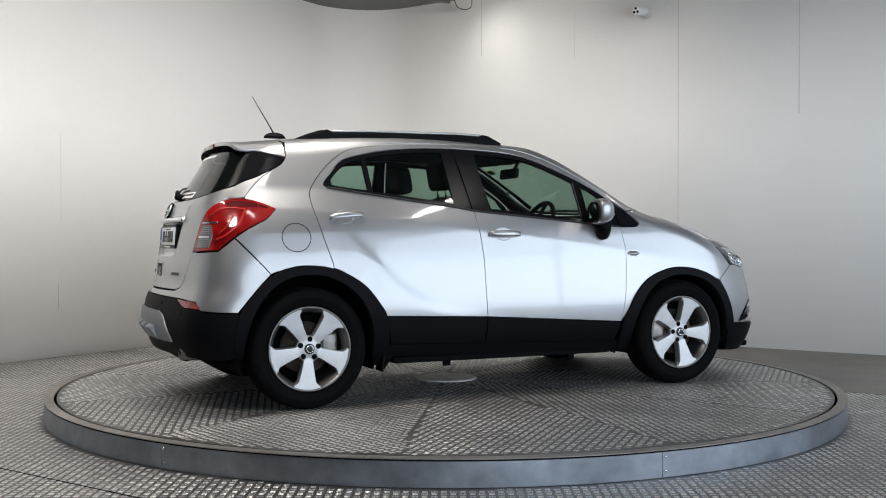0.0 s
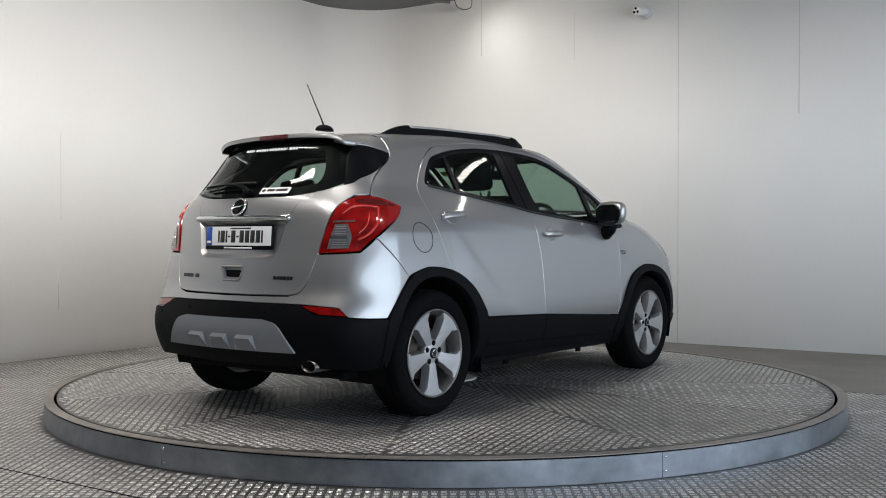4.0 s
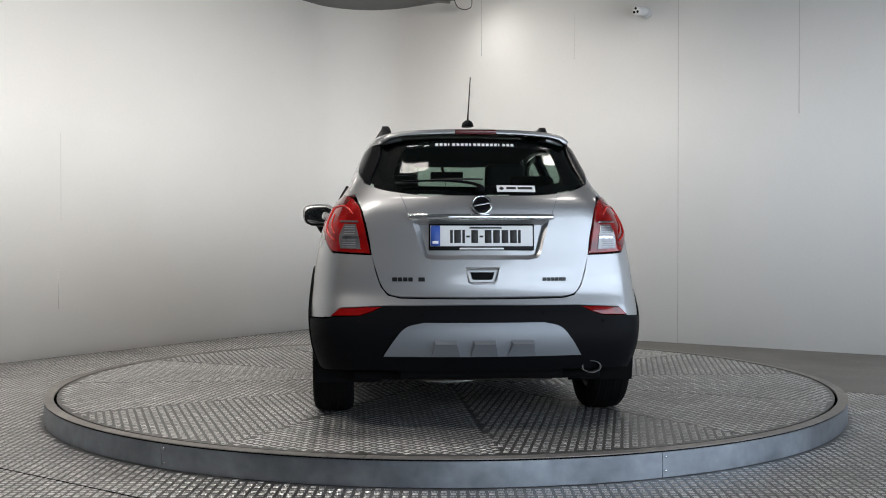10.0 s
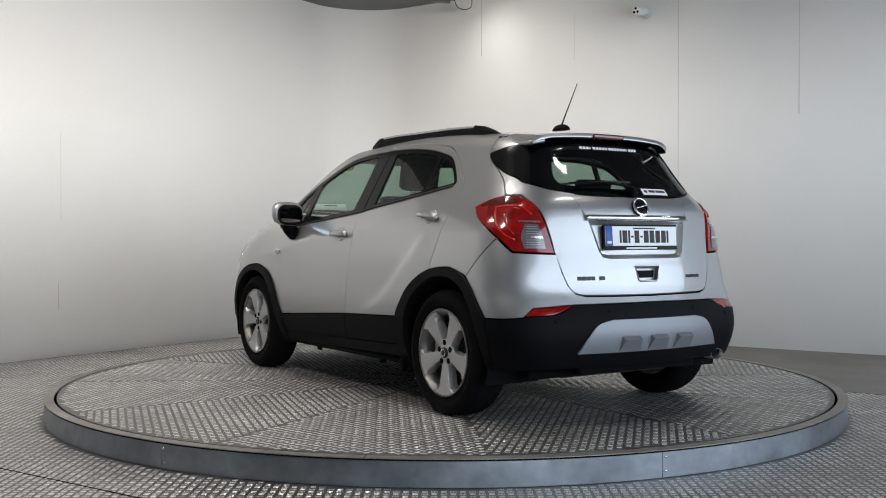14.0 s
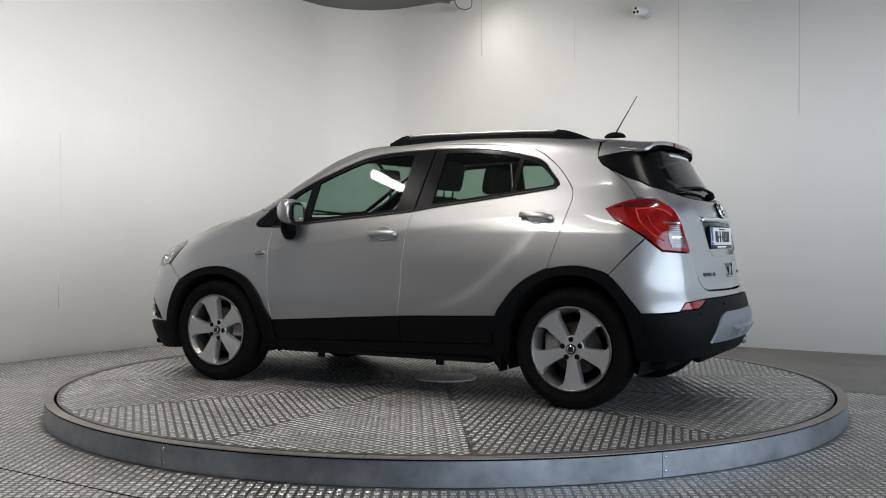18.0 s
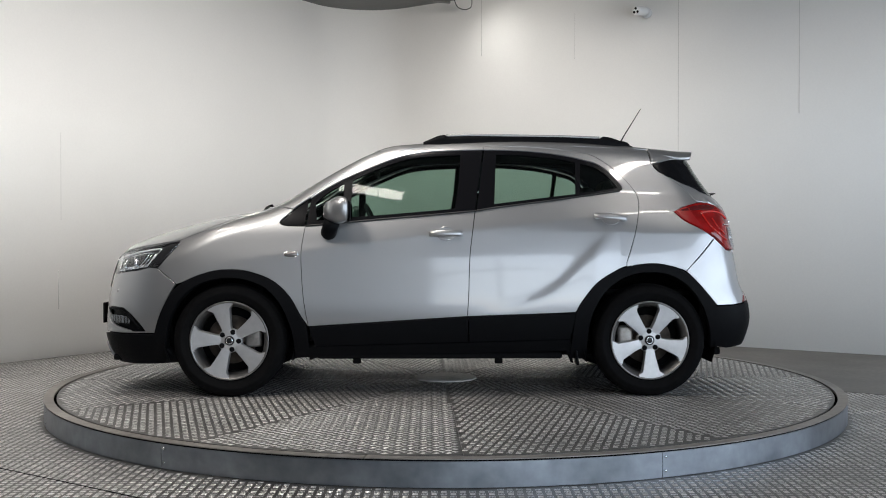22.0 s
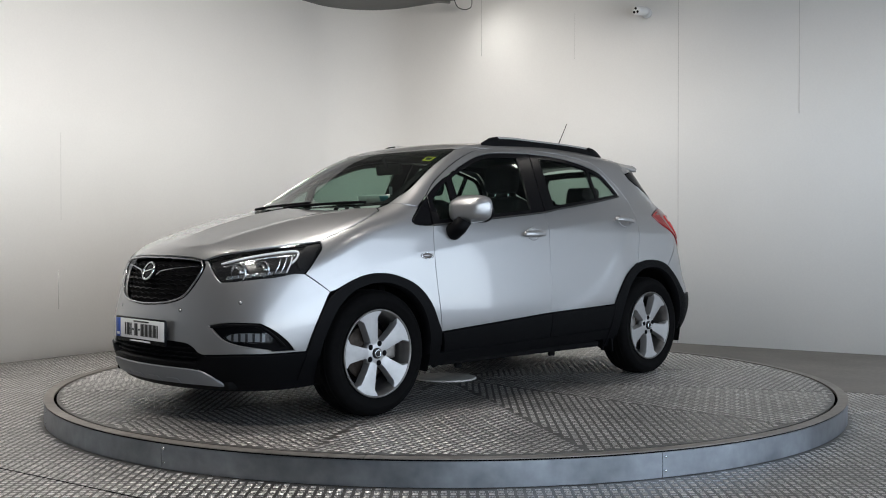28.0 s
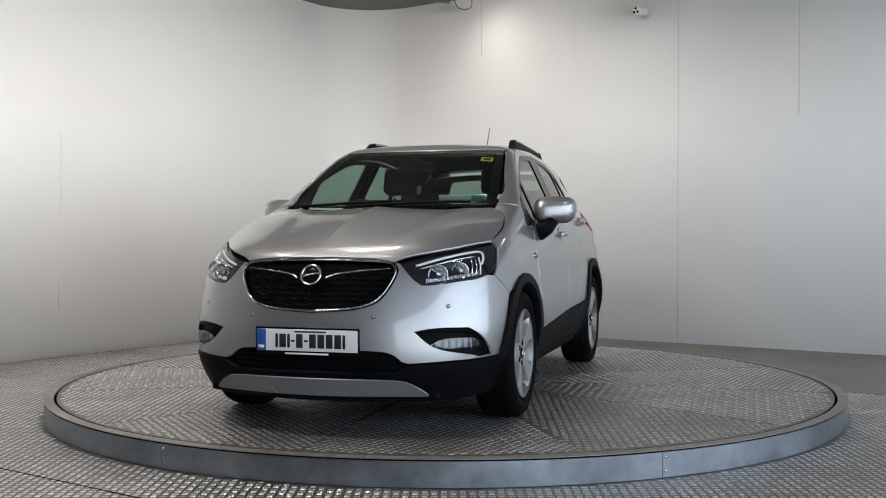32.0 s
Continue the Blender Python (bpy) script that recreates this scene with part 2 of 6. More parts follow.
def skin(p):
    """Less than 0 inside the car's skin. p: points (n, 3), in the car's space."""
    x, y, z = p[:, 0], np.abs(p[:, 1]), p[:, 2]
    green = np.clip((z - 1.0) / 0.25, 0, 1)
    w = half_width(z) - 0.0451 * green * (np.minimum(x + 0.1, 0) / 1.25) ** 2
    w = w + 0.012 * np.exp(-((z - 0.62) / 0.2) ** 2) * (np.exp(-((x - 1.323) / 0.42) ** 2) + np.exp(-((x + 1.232) / 0.42) ** 2))
    w = w - 0.0116 * np.clip((x - 1.0) / 1.0, 0, 1) ** 2
    blade = blade_line(x)
    reach = np.clip((x + 1.05) / 0.15, 0, 1) * np.clip((0.05 - x) / 0.5, 0, 1)
    w = w + 0.009 * reach / (1 + np.exp(np.clip((z - blade) / 0.019, -30, 30)))
    ridge = np.sqrt((z - shoulder_line(x)) ** 2 + 0.012 ** 2)
    w = w + 0.0055 * np.exp(-ridge / 0.045) * np.clip((x + 1.75) / 0.4, 0, 1) * np.clip((1.55 - x) / 0.6, 0, 1)
    side = y - w
    front = (x - nose(z) + (0.4245 + 0.1306 * (z - 0.6)) * y * y) / np.sqrt(1 + (1.1 * y) ** 2)
    back = (tail(z) + (0.2378 + 0.0666 * (z - 0.8)) * y * y - x) / np.sqrt(1 + (0.54 * y) ** 2)
    xs = x + bow(x) * y * y
    slope = (crest(xs + 0.01) - crest(xs - 0.01)) / 0.02
    top = (z - crest(xs) + crown(x) * y * y * (0.35 + 1.5 * y * y)) / np.sqrt(1 + slope ** 2)
    f = smax(side, front, 0.2938)
    f = smax(f, back, 0.2145)
    return smax(f, top, 0.0781)


def skin_normal(p):
    e, n = 0.004, np.zeros_like(p)
    for i in range(3):
        d = np.zeros(3)
        d[i] = e
        n[:, i] = skin(p + d) - skin(p - d)
    return n / np.maximum(np.linalg.norm(n, axis=1, keepdims=True), 1e-9)


def onto_skin(start, way, reach=1.6):
    """The first point of the skin from start along way."""
    s = np.zeros(len(start))
    step, found = reach / 80, np.zeros(len(start), bool)
    for _ in range(80):
        inside = skin(start + way * (s + step)[:, None]) < 0
        found |= inside
        s = np.where(found, s, s + step)
    lo, hi = s, s + step
    for _ in range(16):
        mid = (lo + hi) / 2
        inside = skin(start + way * mid[:, None]) < 0
        hi, lo = np.where(inside, mid, hi), np.where(inside, lo, mid)
    return start + way * ((lo + hi) / 2)[:, None]


FRONT_AXIS, REAR_AXIS = 1.25, -1.05


def project(kind, q):
    """Points of the skin for the flat coordinates q of a side view (x, z), top view (x, y), front or rear view (y, z),
    or a view all round the nose or the tail (degrees from straight ahead, z)."""
    a, b = q[:, 0], q[:, 1]
    o, i = np.zeros_like(a), np.ones_like(a)
    if kind == "side":
        return onto_skin(np.stack([a, 1.15 * i, b], 1), np.stack([o, -i, o], 1))
    if kind == "top":
        return onto_skin(np.stack([a, b, 2.0 * i], 1), np.stack([o, o, -i], 1))
    if kind == "rear":
        return onto_skin(np.stack([-2.3 * i, a, b], 1), np.stack([i, o, o], 1))
    if kind == "front":
        return onto_skin(np.stack([2.6 * i, a, b], 1), np.stack([-i, o, o], 1))
    c, s = np.cos(np.radians(a)), np.sin(np.radians(a))
    if kind == "nose":
        return onto_skin(np.stack([FRONT_AXIS + 1.6 * c, 1.6 * s, b], 1), np.stack([-c, -s, o], 1))
    return onto_skin(np.stack([REAR_AXIS - 1.6 * c, 1.6 * s, b], 1), np.stack([c, -s, o], 1))

# ---- mesh helpers ----
def part(name, bm, mat, parent=None, label="", smooth=True):
    """Links a bmesh (or a mesh) as one object under parent."""
    if isinstance(bm, bmesh.types.BMesh):
        me = bpy.data.meshes.new(name)
        bm.to_mesh(me)
        bm.free()
        if smooth:
            me.polygons.foreach_set("use_smooth", [True] * len(me.polygons))
    else:
        me = bm
    for m in mat if isinstance(mat, (list, tuple)) else [mat]:
        me.materials.append(m)
    ob = new(name, me)
    ob.parent = parent
    return tagged(ob, label) if label else ob


def thing(name, label, category, m=None, group="", kind=""):
    ob = new(name)
    ob.empty_display_size = 0.1
    if m is not None:
        ob.matrix_world = m
    return tagged(ob, label, category, group, kind)


def box(bm, size, m=Matrix(), bevel=0.0, seg=2):
    made = bmesh.ops.create_cube(bm, size=1.0, matrix=m @ Matrix.Diagonal((*size, 1)))
    if bevel:
        edges = list({e for v in made["verts"] for e in v.link_edges})
        bmesh.ops.bevel(bm, geom=edges, offset=bevel, segments=seg, affect="EDGES", profile=0.6)
    return bm


def boxed(size, m=Matrix(), bevel=0.0, seg=2):
    return box(bmesh.new(), size, m, bevel, seg)


def lathe(profile, steps=48, m=Matrix(), closed=False):
    """Turns a profile of (radius, height) round the z axis."""
    bm = bmesh.new()
    rings = []
    for r, h in profile:
        rings.append([bm.verts.new(m @ Vector((r * math.cos(a), r * math.sin(a), h))) for a in (2 * math.pi * i / steps for i in range(steps))])
    pairs = list(zip(rings, rings[1:])) + ([(rings[-1], rings[0])] if closed else [])
    for a, b in pairs:
        for i in range(steps):
            j = (i + 1) % steps
            bm.faces.new((a[i], a[j], b[j], b[i]))
    if not closed:
        for ring, flip in ((rings[0], True), (rings[-1], False)):
            c = sum((v.co for v in ring), Vector()) / steps
            if (ring[0].co - c).length < 0.02 or True:
                f = bm.faces.new(ring[::-1] if flip else ring)
    bmesh.ops.recalc_face_normals(bm, faces=bm.faces)
    return bm


def tube(points, radius, sides=10, closed=False, flat=1.0):
    """A round bar along points; flat squeezes it upwards."""
    bm = bmesh.new()
    pts = [Vector(p) for p in points]
    n = len(pts)
    rings = []
    for i, p in enumerate(pts):
        a = pts[(i - 1) % n] if closed or i else pts[0]
        b = pts[(i + 1) % n] if closed or i < n - 1 else pts[-1]
        d = (b - a).normalized()
        up = Vector((0, 0, 1)) if abs(d.z) < 0.95 else Vector((1, 0, 0))
        s = d.cross(up).normalized()
        t = s.cross(d)
        r = radius[i] if isinstance(radius, (list, tuple)) else radius
        rings.append([bm.verts.new(p + s * r * math.cos(q) + t * r * flat * math.sin(q)) for q in (2 * math.pi * k / sides for k in range(sides))])
    for i in range(n if closed else n - 1):
        a, b = rings[i], rings[(i + 1) % n]
        for k in range(sides):
            bm.faces.new((a[k], a[(k + 1) % sides], b[(k + 1) % sides], b[k]))
    if not closed:
        bm.faces.new(rings[0][::-1])
        bm.faces.new(rings[-1])
    bmesh.ops.recalc_face_normals(bm, faces=bm.faces)
    return bm


def spline(knots, step=0.02):
    """A smooth line through knots (Catmull-Rom)."""
    k = [np.array(p, float) for p in knots]
    if len(k) < 3:
        return [tuple(k[0] + (k[1] - k[0]) * i / 4) for i in range(5)]
    k = [2 * k[0] - k[1]] + k + [2 * k[-1] - k[-2]]
    out = []
    for a, b, c, d in zip(k, k[1:], k[2:], k[3:]):
        n = 6
        for i in range(n):
            t = i / n
            out.append(tuple(0.5 * (2 * b + (c - a) * t + (2 * a - 5 * b + 4 * c - d) * t * t + (3 * b - a - 3 * c + d) * t ** 3)))
    out.append(tuple(k[-2]))
    return out


def outline(*runs):
    """A closed outline from smooth runs that meet in corners."""
    pts = []
    for r in runs:
        pts += spline(r) if len(r) > 2 else [tuple(map(float, p)) for p in r]
    keep = []
    for p in pts:
        if not keep or math.dist(p, keep[-1]) > 1e-4:
            keep.append(p)
    if math.dist(keep[0], keep[-1]) < 1e-4:
        keep.pop()
    return keep


def mirrored(run):
    """Both halves of an outline that is given from the middle line to the middle line, for the one half."""
    return run + [(-a, b) for a, b in reversed(run)]


def inside_polygon(pts, poly):
    x, y = pts[:, 0], pts[:, 1]
    hit = np.zeros(len(pts), bool)
    a = np.array(poly)
    b = np.roll(a, -1, 0)
    for (x0, y0), (x1, y1) in zip(a, b):
        if y0 == y1:
            continue
        cross = (y > min(y0, y1)) & (y <= max(y0, y1)) & (x < (y - y0) * (x1 - x0) / (y1 - y0) + x0)
        hit ^= cross
    return hit


from mathutils.geometry import delaunay_2d_cdt


def densify(poly, scale, step):
    out = []
    for a, b in zip(poly, poly[1:] + poly[:1]):
        d = math.hypot((b[0] - a[0]) * scale, b[1] - a[1])
        n = max(1, math.ceil(d / step))
        out += [(a[0] + (b[0] - a[0]) * i / n, a[1] + (b[1] - a[1]) * i / n) for i in range(n)]
    return out


def shrink(poly, by):
    """Moves an outline inwards by so many metres, for the gap between panels."""
    p = np.array(poly)
    a, b = np.roll(p, 1, 0), np.roll(p, -1, 0)
    d = b - a
    nrm = np.stack([-d[:, 1], d[:, 0]], 1)
    nrm /= np.maximum(np.linalg.norm(nrm, axis=1, keepdims=True), 1e-9)
    area = np.sum(p[:, 0] * b[:, 1] - b[:, 0] * p[:, 1])
    return [tuple(q) for q in p + nrm * (by if area > 0 else -by)]


def panel(name, kind, poly, mat, parent, out=0.0, thick=0.014, gap=0.0025, grid=0.035, holes=(), flip=False, label="", shape=None):
    """A pressed panel: an outline on the car's skin, lifted by out, with turned-in edges. flip puts it on the other side."""
    scale = 0.015 if kind in ("nose", "tail") else 1.0
    poly = [(a * scale, b) for a, b in poly]
    holes = [[(a * scale, b) for a, b in h] for h in holes]
    if gap:
        poly = shrink(densify(poly, 1, 0.02), gap)
    poly = densify(poly, 1, grid * 0.7)
    holes = [densify(h, 1, grid * 0.7) for h in holes]
    loops = [poly] + holes
    verts, edges = [], []
    for lp in loops:
        n0 = len(verts)
        verts += lp
        edges += [(n0 + i, n0 + (i + 1) % len(lp)) for i in range(len(lp))]
    rim = np.array(verts)
    lo, hi = rim.min(0), rim.max(0)
    gx, gy = np.meshgrid(np.arange(lo[0], hi[0], grid), np.arange(lo[1], hi[1], grid))
    g = np.stack([gx.ravel(), gy.ravel()], 1)
    if len(g):
        ok = inside_polygon(g, poly)
        for h in holes:
            ok &= ~inside_polygon(g, h)
        g = g[ok]
    if len(g):
        near = np.min(np.linalg.norm(g[:, None] - rim[None], axis=2), axis=1) > grid * 0.45
        g = g[near]
    allv = [Vector(v) for v in verts] + [Vector(v) for v in g]
    co, _, faces, *_ = delaunay_2d_cdt(allv, edges, [], 0, 1e-6)
    q = np.array([tuple(v) for v in co])
    tri = np.array([f for f in faces if len(f) == 3])
    mid = q[tri].mean(1)
    ok = inside_polygon(mid, poly)
    for h in holes:
        ok &= ~inside_polygon(mid, h)
    tri = tri[ok]
    flat = q / np.array([scale, 1.0])
    p = project(kind, flat) if shape is None else shape(flat)
    nrm = skin_normal(p) if shape is None else None
    if nrm is None:
        e = 1e-3
        du = shape(flat + np.array([e, 0])) - p
        dv = shape(flat + np.array([0, e])) - p
        nrm = np.cross(du, dv)
        nrm /= np.linalg.norm(nrm, axis=1, keepdims=True)
    p = p + nrm * out
    # faces look outwards
    fn = np.cross(p[tri[:, 1]] - p[tri[:, 0]], p[tri[:, 2]] - p[tri[:, 0]])
    back = np.einsum("ij,ij->i", fn, nrm[tri[:, 0]]) < 0
    tri[back] = tri[back][:, ::-1]
    # the border edges, used once
    count = {}
    for t in tri:
        for i in range(3):
            a, b = int(t[i]), int(t[(i + 1) % 3])
            count[(a, b)] = True
    rim_edges = [(a, b) for a, b in count if (b, a) not in count]
    co = [tuple(v) for v in p]
    nn = [tuple(v) for v in nrm]
    fs = [tuple(int(i) for i in t) for t in tri]
    if thick:
        for a, b in rim_edges:
            side = np.cross(p[b] - p[a], nrm[a])
            side /= max(np.linalg.norm(side), 1e-9)
            k = len(co)
            co += [tuple(p[b]), tuple(p[a]), tuple(p[a] - nrm[a] * thick), tuple(p[b] - nrm[b] * thick)]
            s2 = 0.5 * (side + nrm[a])
            nn += [tuple(s2), tuple(s2), tuple(side), tuple(side)]
            fs.append((k, k + 1, k + 2, k + 3))
    if flip:
        co = [(x, -y, z) for x, y, z in co]
        nn = [(x, -y, z) for x, y, z in nn]
        fs = [f[::-1] for f in fs]
    me = bpy.data.meshes.new(name)
    me.from_pydata(co, [], fs)
    me.polygons.foreach_set("use_smooth", [True] * len(fs))
    me.validate()
    me.normals_split_custom_set_from_vertices([Vector(v).normalized() for v in nn])
    return part(name, me, mat, parent, label)


def pair(name, kind, poly, mat, parents, **more):
    """The same panel on both sides; parents: the one parent, or one for each side."""
    pl, pr = parents if isinstance(parents, tuple) else (parents, parents)
    return panel(name, kind, poly, mat, pl, **more), panel(name, kind, poly, mat, pr, flip=True, **more)


def skin_line(kind, run, out=0.0):
    """Points on the skin along a flat run, lifted by out."""
    q = np.array(run, float)
    p = project(kind, q)
    return [tuple(v) for v in p + skin_normal(p) * out]

# ---- the room ----
def prism(name, ring, z0, z1, mat, label, category, kind="structure"):
    """A solid with a floor plan."""
    bm = bmesh.new()
    lo = [bm.verts.new((p.x, p.y, z0)) for p in ring]
    hi = [bm.verts.new((p.x, p.y, z1)) for p in ring]
    n = len(ring)
    for i in range(n):
        bm.faces.new((lo[i], lo[(i + 1) % n], hi[(i + 1) % n], hi[i]))
    bm.faces.new(lo[::-1])
    bm.faces.new(hi)
    bmesh.ops.recalc_face_normals(bm, faces=bm.faces)
    ob = part(name, bm, mat, None, "", smooth=False)
    return tagged(ob, label, category, kind=kind)


floor = prism("floor", [spot_in_room(-0.3, -0.3, 0), spot_in_room(LONG + 0.3, -0.3, 0), spot_in_room(LONG + 0.3, WIDE + 0.3, 0), spot_in_room(-0.3, WIDE + 0.3, 0)],
              -0.15, 0.0, TREAD, "grey-brown aluminium tread plate floor of a photo booth", "floor")
# the two white walls and the rounded corner between them are one sweep of panels
ROUND = 0.8
arc = [spot_in_room(ROUND * (1 - math.sin(a)), ROUND * (1 - math.cos(a)), 0) for a in (math.pi / 2 * i / 24 for i in range(25))]
sweep = [spot_in_room(LONG, 0, 0)] + arc + [spot_in_room(0, WIDE, 0)]
bm = bmesh.new()
outer = [spot_in_room(LONG, -0.15, 0)] + [p + (p - spot_in_room(ROUND, ROUND, 0)).normalized() * 0.15 for p in arc] + [spot_in_room(-0.15, WIDE, 0)]
cols = []
for a, b in zip(sweep, outer):
    cols.append([bm.verts.new((a.x, a.y, 0)), bm.verts.new((a.x, a.y, HIGH)), bm.verts.new((b.x, b.y, HIGH)), bm.verts.new((b.x, b.y, 0))])
for a, b in zip(cols, cols[1:]):
    for k in range(4):
        bm.faces.new((a[k], a[(k + 1) % 4], b[(k + 1) % 4], b[k]))
bm.faces.new(cols[0])
bm.faces.new(cols[-1][::-1])
bmesh.ops.recalc_face_normals(bm, faces=bm.faces)
wall_north = tagged(part("wall_north", bm, WALL), "smooth white panelled wall with a rounded corner", "wall", kind="structure")
for p in wall_north.data.polygons:
    p.use_smooth = abs(p.normal.z) < 0.5
# added walls out of view close the room and hold back bounced light
wall_south = prism("wall_south", [spot_in_room(LONG, -0.15, 0), spot_in_room(LONG + 0.15, -0.15, 0), spot_in_room(LONG + 0.15, WIDE + 0.15, 0), spot_in_room(LONG, WIDE + 0.15, 0)],
                   0, HIGH, BACK_WALL, "unseen plain grey wall added behind the camera", "wall")


def wall_piece(name, u0, u1, z0, z1):
    return prism(name, [spot_in_room(u0, WIDE, 0), spot_in_room(u1, WIDE, 0), spot_in_room(u1, WIDE + 0.15, 0), spot_in_room(u0, WIDE + 0.15, 0)], z0, z1, BACK_WALL, "unseen plain grey wall added round the glazed front", "wall")


wall_piece("wall_east", -0.15, GLAZED[0], 0, HIGH)
wall_piece("wall_east", GLAZED[1], LONG, 0, HIGH)
wall_piece("wall_east", GLAZED[0], GLAZED[1], 0, GLAZED[2])
wall_piece("wall_east", GLAZED[0], GLAZED[1], GLAZED[3], HIGH)
prism("ceiling", [spot_in_room(-0.15, -0.15, 0), spot_in_room(LONG + 0.15, -0.15, 0), spot_in_room(LONG + 0.15, WIDE + 0.15, 0), spot_in_room(-0.15, WIDE + 0.15, 0)],
      HIGH, HIGH + 0.15, CEILING, "plain dark grey ceiling", "ceiling")
# glazed front: frame bars and panes
window = thing("window_1", "wide glazed shopfront in a grey metal frame", "window", kind="structure")
turn = math.degrees(math.atan2(U.y, U.x))
n = 7
for i in range(n + 1):
    u = GLAZED[0] + (GLAZED[1] - GLAZED[0]) * i / n
    p = spot_in_room(u, WIDE - 0.08, (GLAZED[2] + GLAZED[3]) / 2)
    part("mullion", boxed((0.04, 0.04, GLAZED[3] - GLAZED[2]), pose(*p, 0, 0, turn), 0.005), FRAME_GREY, window)
for z in (GLAZED[2] + 0.035, 2.2, GLAZED[3] - 0.035):
    p = spot_in_room(mid, WIDE - 0.08, z)
    part("transom", boxed((GLAZED[1] - GLAZED[0], 0.04, 0.05), pose(*p, 0, 0, turn), 0.005), FRAME_GREY, window)
# the yard outside
prism("ground", [spot_in_room(-60, -60, 0), spot_in_room(80, -60, 0), spot_in_room(80, 80, 0), spot_in_room(-60, 80, 0)], -0.6, -0.16, GROUND, "pale concrete yard outside", "ground")

# joints between the wall panels, the watching camera, the flood lamp
JOINT = material("joint_shadow", (0.60, 0.59, 0.57), 0.8)


def joint(along, dist, z0, z1, width):
    u, v = (0.0, dist) if along == "v" else (dist, 0.0)
    p = spot_in_room(u, v, (z0 + z1) / 2)
    ob = part("joint", boxed((width, 0.004, z1 - z0), pose(*p, 0, 0, turn + (90 if along == "v" else 0)), 0), JOINT)
    return tagged(ob, "thin upright joint between white wall panels", "joint", group="wall joints", kind="structure")


joint("v", 1.878, 3.22, HIGH, 0.006)
joint("v", 3.085, 3.07, 3.57, 0.003)
joint("v", 4.278, 0.0, HIGH, 0.005)
joint("v", 5.502, 2.31, HIGH, 0.004)
joint("v", 6.9, 0.0, HIGH, 0.005)
joint("u", 4.326, 1.26, 2.07, 0.003)
joint("u", 4.354, 0.44, 0.79, 0.007)
joint("u", 7.0, 0.0, HIGH, 0.005)
foot = spot_in_room(0.0, 3.93, 3.47)
cctv = thing("security_camera", "small white security camera with three lenses on the wall", "security camera", None)
cctv.matrix_world = Matrix.Translation(foot) @ Matrix.Scale(1.1, 4)
nrm = U.to_track_quat("Z", "Y").to_matrix().to_4x4()
part("base", lathe([(0.050, 0.0), (0.050, 0.02), (0.036, 0.035), (0.0005, 0.036)], 24, nrm), CAMERA_WHITE, cctv, "round white foot")
aim = (Vector((0, -7.02, 1.1)) - foot).normalized()
aim = (aim + Vector((-0.75, 0, 0.03))).normalized()
am = aim.to_track_quat("Z", "Y").to_matrix().to_4x4()
off = U * 0.12
part("arm", tube([U * 0.02, U * 0.12], 0.018, 10), CAMERA_WHITE, cctv)
body = part("body", lathe([(0.034, -0.06), (0.042, -0.05), (0.044, 0.09), (0.040, 0.105), (0.0005, 0.105)], 28, Matrix.Translation(off) @ am), CAMERA_WHITE, cctv, "white tube body")
for a in (90, 210, 330):
    q = radians(a)
    part("lens", lathe([(0.0125, 0.104), (0.012, 0.109), (0.0005, 0.110)], 16, Matrix.Translation(off) @ am @ pose(0.022 * math.cos(q), 0.022 * math.sin(q), 0)), GLOSS_BLACK, cctv, "black lens")
lampfix = thing("flood_lamp", "black flood lamp with a looped cable under the ceiling", "lamp", pose(-0.04, 4.60, HIGH - 0.10))
part("body", boxed((0.20, 0.20, 0.05), pose(0, 0, -0.012, 0, 4, 0), 0.012), LAMP_BLACK, lampfix, "flat black lamp body")
part("bracket", boxed((0.10, 0.05, 0.05), pose(-0.05, 0, 0.045, 0, 0, 0), 0.008), LAMP_BLACK, lampfix)
part("cable", tube(spline([(0.14, 0.0, -0.02), (0.18, 0.0, -0.10), (0.26, 0.0, -0.13), (0.33, 0.0, -0.10), (0.34, 0.0, -0.02), (0.33, 0.0, 0.02)]), 0.005, 6), SEAL, lampfix, "black looped cable")
# the added fill floods get trays and hangers like the bars
for u, v, u2, v2, z2, long, wide, watts in BARS_AND_FILLS:
    fx = thing("bar_and_fill_lamp", "slim white light bar under the ceiling" if wide < 0.2 else "added unseen white fill flood tilted towards the wall", "ceiling light", under_ceiling(u, v, u2, v2, z2, wide), "ceiling lights")
    part("tray", boxed((long + 0.06, wide + 0.06, 0.05), pose(0, 0, 0.030), 0.01), CAMERA_WHITE, fx)
    reach = HIGH - fx.matrix_world.translation.z - 0.05
    up = fx.matrix_world.to_3x3().inverted() @ Vector((0, 0, 1))
    for x in (-long * 0.35, long * 0.35):
        foot = Vector((x, 0, 0.05))
        part("hanger", tube([foot, foot + up * reach], 0.008, 8), FRAME_GREY, fx)

# ---- the turntable: a fixed rim and a turning deck of twelve tread plate sheets ----
R_DECK, R_IN, R_OUT = 2.505, 2.522, 2.578
rim = thing("turntable_surround", "fixed galvanised sheet metal kerb round the turntable", "turntable surround", kind="")


def ring_mesh(profile, a0, a1, steps):
    bm = bmesh.new()
    rows = []
    for i in range(steps + 1):
        a = radians(a0 + (a1 - a0) * i / steps)
        rows.append([bm.verts.new((r * math.cos(a), r * math.sin(a), h)) for r, h in profile])
    n = len(profile)
    for a, b in zip(rows, rows[1:]):
        for k in range(n):
            bm.faces.new((a[k], b[k], b[(k + 1) % n], a[(k + 1) % n]))
    bm.faces.new(rows[0][::-1])
    bm.faces.new(rows[-1])
    bmesh.ops.recalc_face_normals(bm, faces=bm.faces)
    return bm


